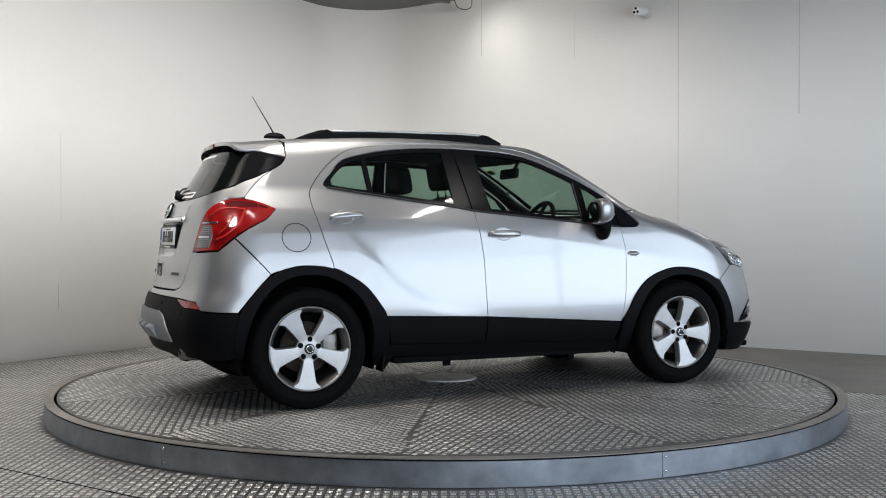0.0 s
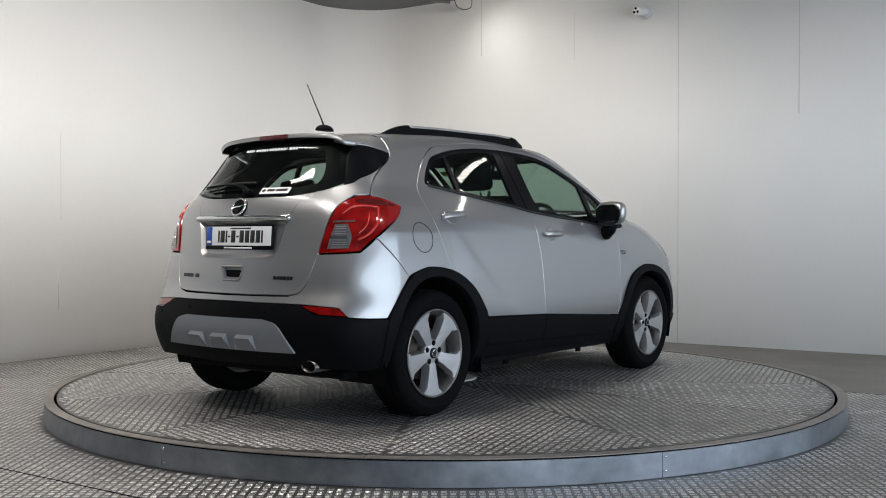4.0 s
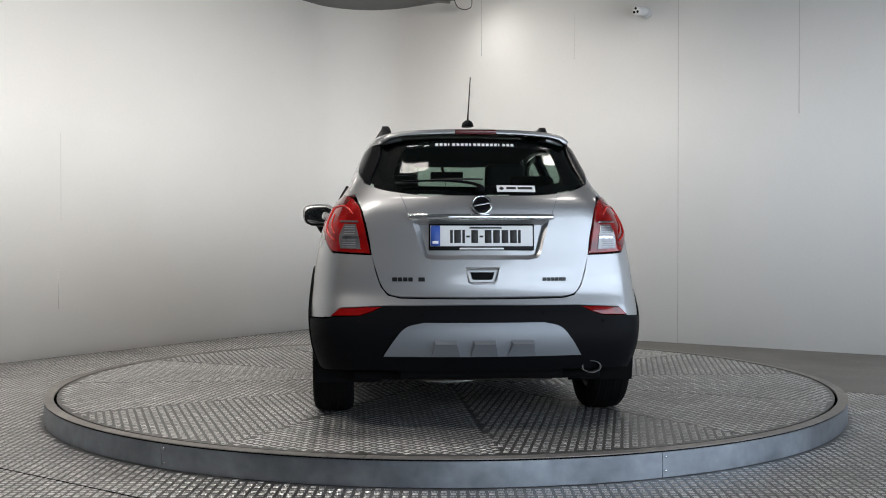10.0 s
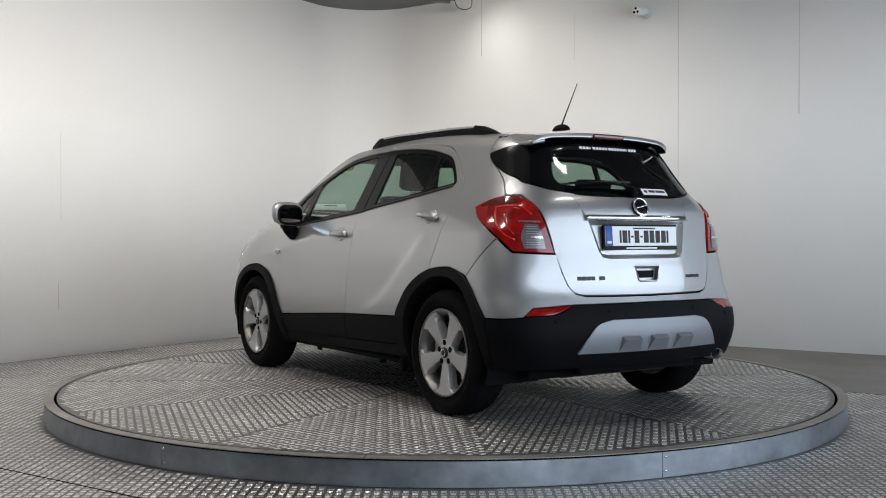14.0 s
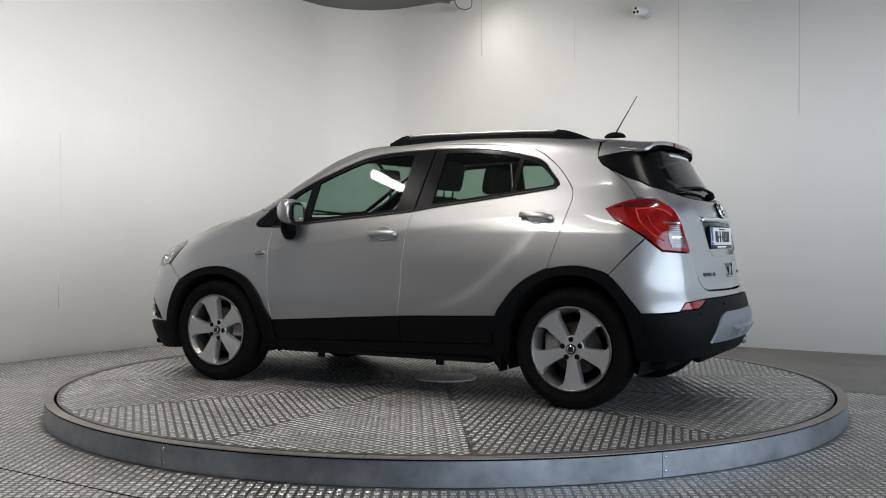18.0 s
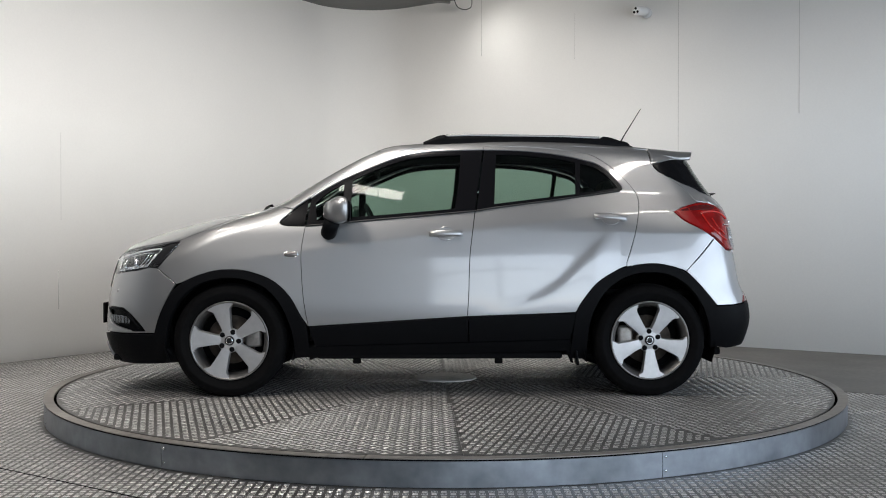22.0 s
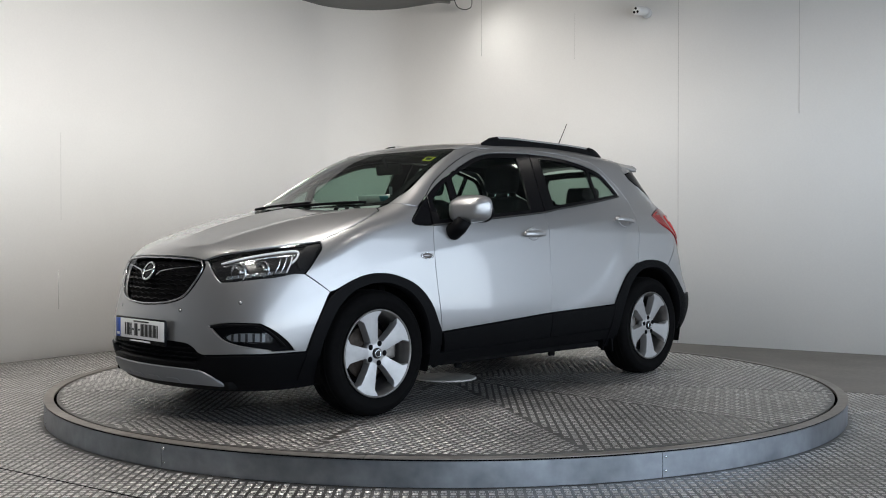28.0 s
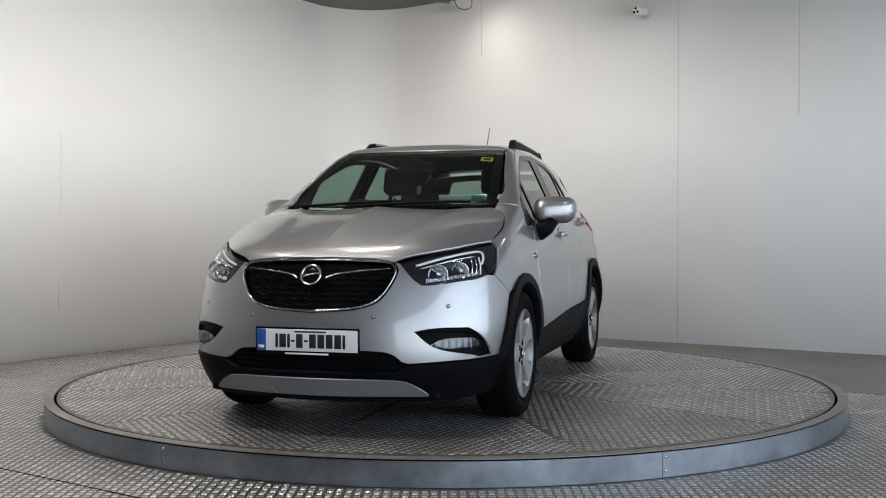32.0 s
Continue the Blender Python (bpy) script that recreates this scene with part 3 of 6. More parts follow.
SHEET_JOINTS = [-67.4, 27, 117, 207, 238.5]
ends = SHEET_JOINTS + [SHEET_JOINTS[0] + 360]
for a, b in zip(ends, ends[1:]):
    part("side_sheet", ring_mesh([(R_OUT - 0.004, 0.003), (R_OUT, 0.003), (R_OUT, DECK - 0.011), (R_OUT - 0.004, DECK - 0.011)], a + 0.035, b - 0.035, max(4, int(b - a))), GALVANISED, rim, "blue-grey galvanised side sheet", smooth=False)
    for z in (0.033, 0.098):
        for da in (0.38,):
            q = radians(a + da)
            part("screw", lathe([(0.0065, 0), (0.0055, 0.003), (0.002, 0.004)], 10, Matrix.Rotation(q, 4, "Z") @ pose(R_OUT, 0, z, 0, 90, 0)), CHROME, rim, "small domed screw")
CAPS = [-98, 37, 142, 227.4, 262]
for a, b in zip(CAPS, CAPS[1:]):
    part("rim_cap", ring_mesh([(R_IN, DECK - 0.012), (R_OUT + 0.003, DECK - 0.003), (R_OUT + 0.003, DECK + 0.001), (R_IN, DECK + 0.001)], a + 0.05, b - 0.05, max(4, int(b - a))), RIM_TOP, rim, "flat brown-grey metal top strip", smooth=False)
# two near-black rings put the shadow gap under the cap into colour
part("cap_gap_shade", ring_mesh([(R_OUT - 0.03, 0.0), (R_OUT - 0.009, 0.0), (R_OUT - 0.009, DECK - 0.006), (R_OUT - 0.03, DECK - 0.006)], 0, 360, 180), DARK, rim, smooth=False)
part("edge_gap_shade", ring_mesh([(R_DECK - 0.3, 0.0), (R_OUT - 0.01, 0.0), (R_OUT - 0.01, 0.02), (R_DECK - 0.3, 0.02)], 0, 360, 120), DARK, rim)

deck = thing("turntable_deck", "round turning deck of worn aluminium tread plate", "turntable", pose(0, 0, DECK))


def sector(a0, a1, r0, r1, z0, z1):
    bm = bmesh.new()
    g = 0.0006
    steps = 14
    pts = [(r0 * math.cos(radians(a0 + (a1 - a0) * i / 4)), r0 * math.sin(radians(a0 + (a1 - a0) * i / 4))) for i in range(4, -1, -1)]
    pts += [(r1 * math.cos(radians(a0 + (a1 - a0) * i / steps)), r1 * math.sin(radians(a0 + (a1 - a0) * i / steps))) for i in range(steps + 1)]
    c, s = math.cos(radians((a0 + a1) / 2)) * g / math.sin(radians(15)), math.sin(radians((a0 + a1) / 2)) * g / math.sin(radians(15))
    lo = [bm.verts.new((x + c, y + s, z0)) for x, y in pts]
    hi = [bm.verts.new((x + c, y + s, z1)) for x, y in pts]
    n = len(pts)
    for i in range(n):
        bm.faces.new((lo[i], lo[(i + 1) % n], hi[(i + 1) % n], hi[i]))
    bm.faces.new(lo[::-1])
    bm.faces.new(hi)
    bmesh.ops.recalc_face_normals(bm, faces=bm.faces)
    return bm


SEAM = 0.9
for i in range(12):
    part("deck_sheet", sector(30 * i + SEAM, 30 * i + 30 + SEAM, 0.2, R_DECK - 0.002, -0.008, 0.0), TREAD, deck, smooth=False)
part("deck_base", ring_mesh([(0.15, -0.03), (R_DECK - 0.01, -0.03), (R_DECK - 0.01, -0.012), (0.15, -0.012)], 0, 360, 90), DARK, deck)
part("hub_plate", lathe([(0.0005, 0.012), (0.20, 0.012), (0.213, 0.009), (0.215, 0.0), (0.0005, 0.0)], 64), HUB, deck, "plain round steel cover plate over the pivot")


PITCH = 0.041  # one cell of the tread plate: five short bars, turned by a quarter from cell to cell


def tread_bars(name, centres, angles, parent, mat, bars=5):
    """Raised bars of tread plate, so many side by side in each cell."""
    L = 0.0128
    W = 0.0019 if bars == 5 else 0.012
    H = 0.0015
    base = np.array([(-L, 0, 0), (-L * 0.8, -W, 0), (L * 0.8, -W, 0), (L, 0, 0), (L * 0.8, W, 0), (-L * 0.8, W, 0), (-L * 0.82, 0, H), (L * 0.82, 0, H)])
    f = np.array([(0, 1, 6), (1, 2, 7), (1, 7, 6), (2, 3, 7), (3, 4, 7), (4, 5, 6), (4, 6, 7), (5, 0, 6)])
    step = (np.arange(bars) - (bars - 1) / 2) * 0.0060
    off = np.stack([np.zeros(bars), step], 1)
    c, s = np.cos(angles), np.sin(angles)
    cx = (centres[:, 0, None] - off[None, :, 1] * s[:, None]).ravel()
    cy = (centres[:, 1, None] + off[None, :, 1] * c[:, None]).ravel()
    c, s = np.repeat(c, bars)[:, None], np.repeat(s, bars)[:, None]
    x = cx[:, None] + base[None, :, 0] * c - base[None, :, 1] * s
    y = cy[:, None] + base[None, :, 0] * s + base[None, :, 1] * c
    zz = np.broadcast_to(base[None, :, 2], x.shape)
    co = np.stack([x, y, zz], 2).reshape(-1, 3)
    fs = (f[None] + len(base) * np.arange(len(cx))[:, None, None]).reshape(-1, 3)
    me = bpy.data.meshes.new(name)
    me.vertices.add(len(co))
    me.vertices.foreach_set("co", co.ravel())
    me.loops.add(fs.size)
    me.loops.foreach_set("vertex_index", fs.ravel().astype(np.int32))
    me.polygons.add(len(fs))
    me.polygons.foreach_set("loop_start", np.arange(0, fs.size, 3, dtype=np.int32))
    me.update()
    return part(name, me, mat, parent)


def lattice(x0, x1, y0, y1):
    gx, gy = np.meshgrid(np.arange(x0, x1, PITCH), np.arange(y0, y1, PITCH))
    i, j = np.meshgrid(np.arange(gx.shape[1]), np.arange(gx.shape[0]))
    return np.stack([gx.ravel(), gy.ravel()], 1), ((i + j) % 2).ravel()


def rotated(pts, q):
    c, s = math.cos(q), math.sin(q)
    return np.stack([pts[:, 0] * c - pts[:, 1] * s, pts[:, 0] * s + pts[:, 1] * c], 1)


# every sheet of the deck is cut from the plate at the same slant
SLANT = radians(-31)
bars_c, bars_a = [], []
for i in range(12):
    q = radians(30 * i + 15 + SEAM)
    pts, way = lattice(-2.7 + 0.011 * (i % 3), 2.7, -2.7 + 0.017 * (i % 4), 2.7)
    pts = rotated(pts, SLANT)
    rr, aa = np.hypot(pts[:, 0], pts[:, 1]), np.arctan2(pts[:, 1], pts[:, 0])
    edge = rr * np.sin(radians(15) - np.abs(aa))
    ok = (np.abs(aa) < radians(15)) & (rr < R_DECK - 0.024) & (rr > 0.240) & (edge > 0.010)
    bars_c.append(rotated(pts[ok], q))
    bars_a.append(np.where(way[ok] == 0, 0.0, math.pi / 2) + SLANT + q)
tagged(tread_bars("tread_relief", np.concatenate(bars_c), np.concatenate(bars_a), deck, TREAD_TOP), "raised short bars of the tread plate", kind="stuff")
# the floor's sheets: the same plate over the whole room
pts, way = lattice(-9.6, 8.2, -12.8, 6.2)
rr = np.hypot(pts[:, 0], pts[:, 1])
uu = (pts[:, 0] - ROOM.x) * U.x + (pts[:, 1] - ROOM.y) * U.y
vv = (pts[:, 0] - ROOM.x) * V.x + (pts[:, 1] - ROOM.y) * V.y
corner = (uu > ROUND) | (vv > ROUND) | (np.hypot(uu - ROUND, vv - ROUND) < ROUND - 0.03)
plain = (uu < 2.56) & (vv > 2.2)  # the smooth strip along the long wall
inside = (rr > R_OUT + 0.024) & (uu > 0.03) & (vv > 0.03) & (uu < LONG - 0.05) & (vv < WIDE - 0.05) & corner & ~plain
shown = (pts[:, 1] > -3.4) & (pts[:, 1] > -1.9 * np.abs(pts[:, 0]) - 3.4)
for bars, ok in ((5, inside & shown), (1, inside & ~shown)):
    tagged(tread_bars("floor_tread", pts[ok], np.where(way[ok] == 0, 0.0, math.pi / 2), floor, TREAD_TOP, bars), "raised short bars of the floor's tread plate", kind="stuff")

# the joint between two rows of the floor's sheets
seam = part("sheet_joint", boxed((6.0, 0.006, 0.003), pose(*spot_in_room(7.33, 3.0, 0.0015), 0, 0, math.degrees(math.atan2(V.y, V.x))), 0), DARK, floor, smooth=False)
strip_mid = spot_in_room(1.28, 6.6, 0.001)
tagged(part("floor_strip", boxed((8.8, 2.56, 0.004), pose(*strip_mid, 0, 0, math.degrees(math.atan2(V.y, V.x))), 0), PLAIN_FLOOR, None, smooth=False), "smooth brown-grey floor strip along the white wall", "floor", kind="structure")

# ---- the car ----
car = thing("car", "silver metallic compact five-door crossover with black plastic cladding on turntable", "car")

# outlines of the sides, as (x, z)
ARCH_F = [(1.780, 0.384), (1.739, 0.507), (1.661, 0.645), (1.557, 0.720), (1.437, 0.762), (1.317, 0.775), (1.197, 0.761), (1.059, 0.707), (0.956, 0.611), (0.888, 0.491), (0.855, 0.429)]
ARCH_R = [(-0.777, 0.514), (-0.824, 0.593), (-0.911, 0.696), (-1.032, 0.771), (-1.170, 0.805), (-1.290, 0.808), (-1.409, 0.781), (-1.511, 0.706), (-1.578, 0.627), (-1.630, 0.555)]
DOOR_FRONT = [(0.868, 1.042), (0.882, 0.955), (0.891, 0.867), (0.886, 0.740), (0.877, 0.628), (0.862, 0.520), (0.845, 0.429)]
DOOR_GAP = [(-0.170, 1.134), (-0.150, 0.980), (-0.137, 0.867), (-0.131, 0.740), (-0.128, 0.628), (-0.120, 0.490)]
BELT_F = [(-0.170, 1.134), (0.101, 1.109), (0.378, 1.085), (0.654, 1.060), (0.868, 1.042)]
BELT_R = [(-1.079, 1.263), (-0.881, 1.233), (-0.597, 1.194), (-0.317, 1.158), (-0.170, 1.134)]
TOP_F = [(0.842, 1.210), (0.751, 1.272), (0.631, 1.337), (0.492, 1.399), (0.317, 1.469), (0.174, 1.503), (-0.004, 1.518), (-0.230, 1.525)]
TOP_R = [(-0.230, 1.525), (-0.470, 1.518), (-0.684, 1.496), (-0.861, 1.459), (-0.966, 1.423), (-1.050, 1.342), (-1.094, 1.281), (-1.079, 1.263)]
SEAM_F = [(0.846, 1.217), (0.736, 1.305), (0.529, 1.422), (0.318, 1.507), (0.175, 1.538), (-0.030, 1.549), (-0.231, 1.553)]
SEAM_R = [(-0.231, 1.553), (-0.579, 1.539), (-0.828, 1.510), (-0.934, 1.482), (-1.054, 1.397), (-1.152, 1.288), (-1.187, 1.216), (-1.181, 1.127), (-1.142, 0.970), (-1.091, 0.815)]

# the screen's side edge as seen from the side, shared by pillar and screen
SCREEN_SIDE = [(1.065, 0.632), (0.930, 0.622), (0.756, 0.596), (0.600, 0.570), (0.480, 0.550), (0.425, 0.538)]
HOOD_SIDE = [(1.580, 0.757), (1.450, 0.765), (1.300, 0.738), (1.200, 0.690), (1.165, 0.662), (1.150, 0.630)]
HOOD_SEEN = [(x, z - 0.001) for x, y, z in project("top", np.array(HOOD_SIDE))]
SCREEN_SEEN = [(x, z - 0.002) for x, y, z in project("top", np.array(SCREEN_SIDE))]
SCREEN_FOOT = SCREEN_SEEN[0]

# front wings
FENDER = outline([(1.640, 0.953)] + HOOD_SEEN, [HOOD_SEEN[-1], SCREEN_FOOT],
                 [SCREEN_FOOT, (0.946, 1.140)], [(0.946, 1.140), (1.021, 1.070), (1.010, 1.046), (0.975, 1.038)], [(0.975, 1.038), (0.868, 1.036)], DOOR_FRONT,
                 [(0.845, 0.429)] + ARCH_F[::-1][1:-3], [(1.557, 0.720), (1.600, 0.700), (1.644, 0.686)], [(1.644, 0.686), (1.767, 0.781)], [(1.767, 0.781), (1.693, 0.867), (1.650, 0.915), (1.640, 0.958)])
pair("front_wing", "side", FENDER, PAINT, car, grid=0.022, out=-0.001, gap=0.0018, label="silver metallic front wing")
# doors
DOOR_F = outline(DOOR_FRONT, [(0.845, 0.429), (-0.120, 0.490)], DOOR_GAP[::-1], BELT_F)
DOOR_R = outline(DOOR_GAP, [(-0.120, 0.490), (-0.777, 0.514)], ARCH_R[:4] + [(-1.091, 0.796)], [(-1.091, 0.796), (-1.091, 0.815)], SEAM_R[::-1], [(-0.231, 1.553), (-0.230, 1.525)], TOP_R, BELT_R)
doors_f = pair("front_door", "side", DOOR_F, PAINT, car, grid=0.016, label="silver front door, shut")
doors_r = pair("rear_door", "side", DOOR_R, PAINT, car, grid=0.014, label="silver rear door, shut")
pair("window_frame", "side", outline(SEAM_F, [(-0.231, 1.553), (-0.230, 1.525)], TOP_F[::-1]), PAINT, doors_f)
# quarter panels with the roof's side frame
SIDE_FRAME = outline([(0.946, 1.145), SCREEN_FOOT], SCREEN_SEEN + [(0.250, 1.556), (0.0, 1.580), (-0.5, 1.585), (-1.0, 1.560), (-1.25, 1.535), (-1.285, 1.525)],
                     [(-1.285, 1.525), (-1.292, 1.470), (-1.296, 1.434)], [(-1.296, 1.434), (-1.330, 1.392), (-1.393, 1.352), (-1.478, 1.287), (-1.560, 1.197)], [(-1.560, 1.197), (-1.552, 1.184), (-1.470, 1.160), (-1.404, 1.130)],
                     [(-1.404, 1.130), (-1.462, 1.072), (-1.562, 1.018), (-1.640, 0.966)], [(-1.640, 0.966), (-1.454, 0.764)], [(-1.454, 0.764), (-1.409, 0.781), (-1.290, 0.808), (-1.170, 0.805), (-1.091, 0.790)],
                     [(-1.091, 0.790), (-1.091, 0.815)], SEAM_R[::-1], SEAM_F[::-1], [(0.846, 1.217), (0.946, 1.145)])
pair("body_side", "side", SIDE_FRAME, PAINT, car, grid=0.022, label="silver rear quarter panel and roof pillar frame")
# black window surrounds and panes
PANE_A = outline([(0.800, 1.072), (0.812, 1.180)], [(0.812, 1.180), (0.730, 1.255), (0.640, 1.306)], [(0.640, 1.306), (0.648, 1.084)], [(0.648, 1.084), (0.800, 1.072)])
PANE_B = outline([(0.598, 1.092), (0.350, 1.112), (0.100, 1.134), (-0.045, 1.147)], [(-0.045, 1.147), (-0.070, 1.300), (-0.085, 1.492)], [(-0.085, 1.492), (0.160, 1.478), (0.310, 1.446), (0.480, 1.379), (0.588, 1.327)], [(0.588, 1.327), (0.598, 1.092)])
PANE_C = outline([(-0.290, 1.177), (-0.300, 1.340), (-0.310, 1.496)], [(-0.310, 1.496), (-0.470, 1.492), (-0.680, 1.472), (-0.812, 1.446)], [(-0.812, 1.446), (-0.800, 1.242)], [(-0.800, 1.242), (-0.600, 1.216), (-0.290, 1.177)])
PANE_D = outline([(-0.842, 1.438), (-0.950, 1.402), (-1.035, 1.326), (-1.070, 1.279)], [(-1.070, 1.279), (-0.950, 1.262), (-0.828, 1.247)], [(-0.828, 1.247), (-0.842, 1.438)])
pair("window_surround", "side", outline([(0.862, 1.045), (0.842, 1.208)], TOP_F, [(-0.228, 1.525), (-0.198, 1.323), (-0.172, 1.136)], BELT_F), GLOSS_BLACK, doors_f, out=-0.004, holes=[PANE_A, PANE_B], thick=0.02, label="gloss black window surround")
pair("window_surround", "side", outline([(-0.178, 1.137), (-0.204, 1.323), (-0.234, 1.525)], TOP_R, BELT_R), GLOSS_BLACK, doors_r, out=-0.004, holes=[PANE_C, PANE_D], thick=0.02, label="gloss black window surround")
pair("corner_trim", "side", outline([(1.018, 1.066), (0.935, 1.139), (0.853, 1.204)], [(0.853, 1.204), (0.872, 1.046)], [(0.872, 1.046), (0.980, 1.041), (1.010, 1.050), (1.018, 1.066)]), GLOSS_BLACK, car, out=-0.003, label="black corner trim before the door")
for pane, owner in ((PANE_A, doors_f), (PANE_B, doors_f), (PANE_C, doors_r), (PANE_D, doors_r)):
    pair("window_pane", "side", pane, GLASS, owner, out=-0.010, thick=0, gap=-0.006, grid=0.03, label="pale green side window glass")
for sgn in (1, -1):
    for run, owner in ((BELT_R, doors_r), (BELT_F, doors_f)):
        line = [(x, y * sgn, z) for x, y, z in skin_line("side", [(a, b - 0.004) for a, b in spline(run)], 0.004)]
        part("window_seal", tube(line, 0.006, 6), SEAL, owner[0 if sgn > 0 else 1])
# black cladding along the doors, sills and wheel arches
CLAD_F = outline([(0.842, 0.425), (0.806, 0.310)], [(0.806, 0.310), (-0.128, 0.335)], [(-0.128, 0.335), (-0.123, 0.486)], [(-0.123, 0.486), (0.842, 0.425)])
CLAD_R = outline([(-0.126, 0.486), (-0.131, 0.335)], [(-0.131, 0.335), (-0.745, 0.352)], [(-0.745, 0.352), (-0.765, 0.430), (-0.777, 0.510)], [(-0.777, 0.510), (-0.126, 0.486)])
pair("door_cladding", "side", CLAD_F, BLACK_PLASTIC, doors_f, out=0.010, thick=0.02, label="black plastic door cladding")
pair("door_cladding", "side", CLAD_R, BLACK_PLASTIC, doors_r, out=0.010, thick=0.02, label="black plastic door cladding")
pair("sill", "side", outline([(0.848, 0.300), (0.848, 0.215)], [(0.848, 0.215), (0.760, 0.243)], [(0.760, 0.243), (-0.720, 0.276)], [(-0.720, 0.276), (-0.756, 0.20)], [(-0.756, 0.20), (-0.775, 0.20)], [(-0.775, 0.20), (-0.750, 0.347)], [(-0.750, 0.347), (0.806, 0.305)], [(0.806, 0.305), (0.848, 0.300)]), BLACK_PLASTIC, car, out=0.006, thick=0.05, label="black plastic sill")


A_F = [(1.800, 0.235), (1.797, 0.300)] + ARCH_F + [(0.845, 0.330), (0.842, 0.240)]
A_R = [(-0.745, 0.230), (-0.755, 0.350)] + ARCH_R + [(-1.655, 0.440), (-1.650, 0.300)]
pair("wheel_arch", "side", outline(A_F, [A_F[-1], (0.930, 0.235)], [(0.930, 0.235), (0.945, 0.400), (1.010, 0.560), (1.110, 0.665), (1.230, 0.712), (1.323, 0.722), (1.420, 0.710), (1.530, 0.668), (1.630, 0.570), (1.695, 0.420), (1.710, 0.235)], [(1.710, 0.235), A_F[0]]), BLACK_PLASTIC, car, out=0.014, thick=0.06, label="black plastic wheel arch trim")
pair("wheel_arch", "side", outline(A_R, [A_R[-1], (-1.605, 0.300)], [(-1.605, 0.300), (-1.590, 0.430), (-1.535, 0.575), (-1.450, 0.680), (-1.350, 0.738), (-1.235, 0.755), (-1.120, 0.740), (-1.010, 0.685), (-0.920, 0.590), (-0.862, 0.440), (-0.850, 0.230)], [(-0.850, 0.230), A_R[0]]), BLACK_PLASTIC, car, out=0.014, thick=0.06, label="black plastic wheel arch trim")

# bonnet, roof, screens
HOOD_HALF = [(2.153, 0.0), (2.141, 0.184), (2.111, 0.365), (2.103, 0.391)]
hood_edge = spline(HOOD_HALF) + spline([(2.103, 0.391), (1.994, 0.528), (1.880, 0.618), (1.788, 0.672), (1.659, 0.745), (1.624, 0.758)]) + spline([(1.624, 0.758)] + HOOD_SIDE) + spline([(1.150, 0.630), (1.200, 0.540), (1.262, 0.35), (1.300, 0.0)])
hood_poly = hood_edge + [(a, -b) for a, b in reversed(hood_edge)]
hood_poly = [p for i, p in enumerate(hood_poly) if math.dist(p, hood_poly[i - 1]) > 1e-3]


def bonnet_form(q):
    """The bonnet: the skin with two raised folds that run back from the grille."""
    p = project("top", q)
    x, y = q[:, 0], np.abs(q[:, 1])
    fold = 0.30 + 0.16 * np.clip((2.1 - x) / 0.9, 0, 1)
    ease = np.clip((2.12 - x) / 0.3, 0, 1)
    rise = -0.013 * ease
    p[:, 2] += 0.022 * ease * np.exp(-y / 0.17)
    p[:, 2] += rise * (1 / (1 + np.exp((y - fold) / 0.020)))
    return p


panel("bonnet", "top", hood_poly, PAINT, car, shape=bonnet_form, grid=0.015, label="silver bonnet with two pressed folds")
ws_edge = spline([(1.262, 0.0), (1.205, 0.35), (1.100, 0.575), (1.065, 0.632)]) + spline(SCREEN_SIDE) + spline([(0.425, 0.538), (0.460, 0.42), (0.495, 0.20), (0.503, 0.0)])
ws_poly = [p for i, p in enumerate(ws_edge + [(a, -b) for a, b in reversed(ws_edge)])]
ws_poly = [p for i, p in enumerate(ws_poly) if math.dist(p, ws_poly[i - 1]) > 1e-3]
windscreen = panel("windscreen", "top", ws_poly, GLASS, car, out=-0.004, thick=0, gap=0.003, grid=0.05, label="pale green windscreen glass")
ws_in = outline([(1.215, 0.0), (1.160, 0.32), (1.045, 0.570)], [(1.045, 0.570), (0.714, 0.535), (0.480, 0.500)], [(0.480, 0.492), (0.545, 0.20), (0.560, 0.0)])
ws_in = ws_in + [(a, -b) for a, b in reversed(ws_in)]
ws_in = [p for i, p in enumerate(ws_in) if math.dist(p, ws_in[i - 1]) > 1e-3]
panel("screen_border", "top", ws_poly, GLOSS_BLACK, windscreen, out=-0.010, thick=0, gap=0.004, grid=0.05, holes=[ws_in], label="black printed border of the windscreen")
panel("cowl", "top", outline([(1.240, -0.52), (1.165, -0.615), (1.075, -0.628)], [(1.075, -0.628), (1.200, -0.35), (1.255, 0.0), (1.200, 0.35), (1.075, 0.628)], [(1.075, 0.628), (1.165, 0.615)], [(1.165, 0.615), (1.240, 0.52), (1.300, 0.3), (1.33, 0.0), (1.300, -0.3), (1.240, -0.52)]), BLACK_PLASTIC, car, out=-0.022, thick=0, gap=0, label="black plastic scuttle under the windscreen")
roof_edge = spline([(0.497, 0.0), (0.488, 0.20), (0.452, 0.42), (0.418, 0.538)]) + spline([(0.418, 0.538), (0.250, 0.545), (0.0, 0.552), (-0.5, 0.548), (-1.0, 0.520), (-1.288, 0.485)]) + spline([(-1.288, 0.485), (-1.315, 0.25), (-1.325, 0.0)])
roof_poly = roof_edge + [(a, -b) for a, b in reversed(roof_edge)]
roof_poly = [p for i, p in enumerate(roof_poly) if math.dist(p, roof_poly[i - 1]) > 1e-3]
panel("roof", "top", roof_poly, PAINT, car, gap=0.0, thick=0.006, label="silver roof")


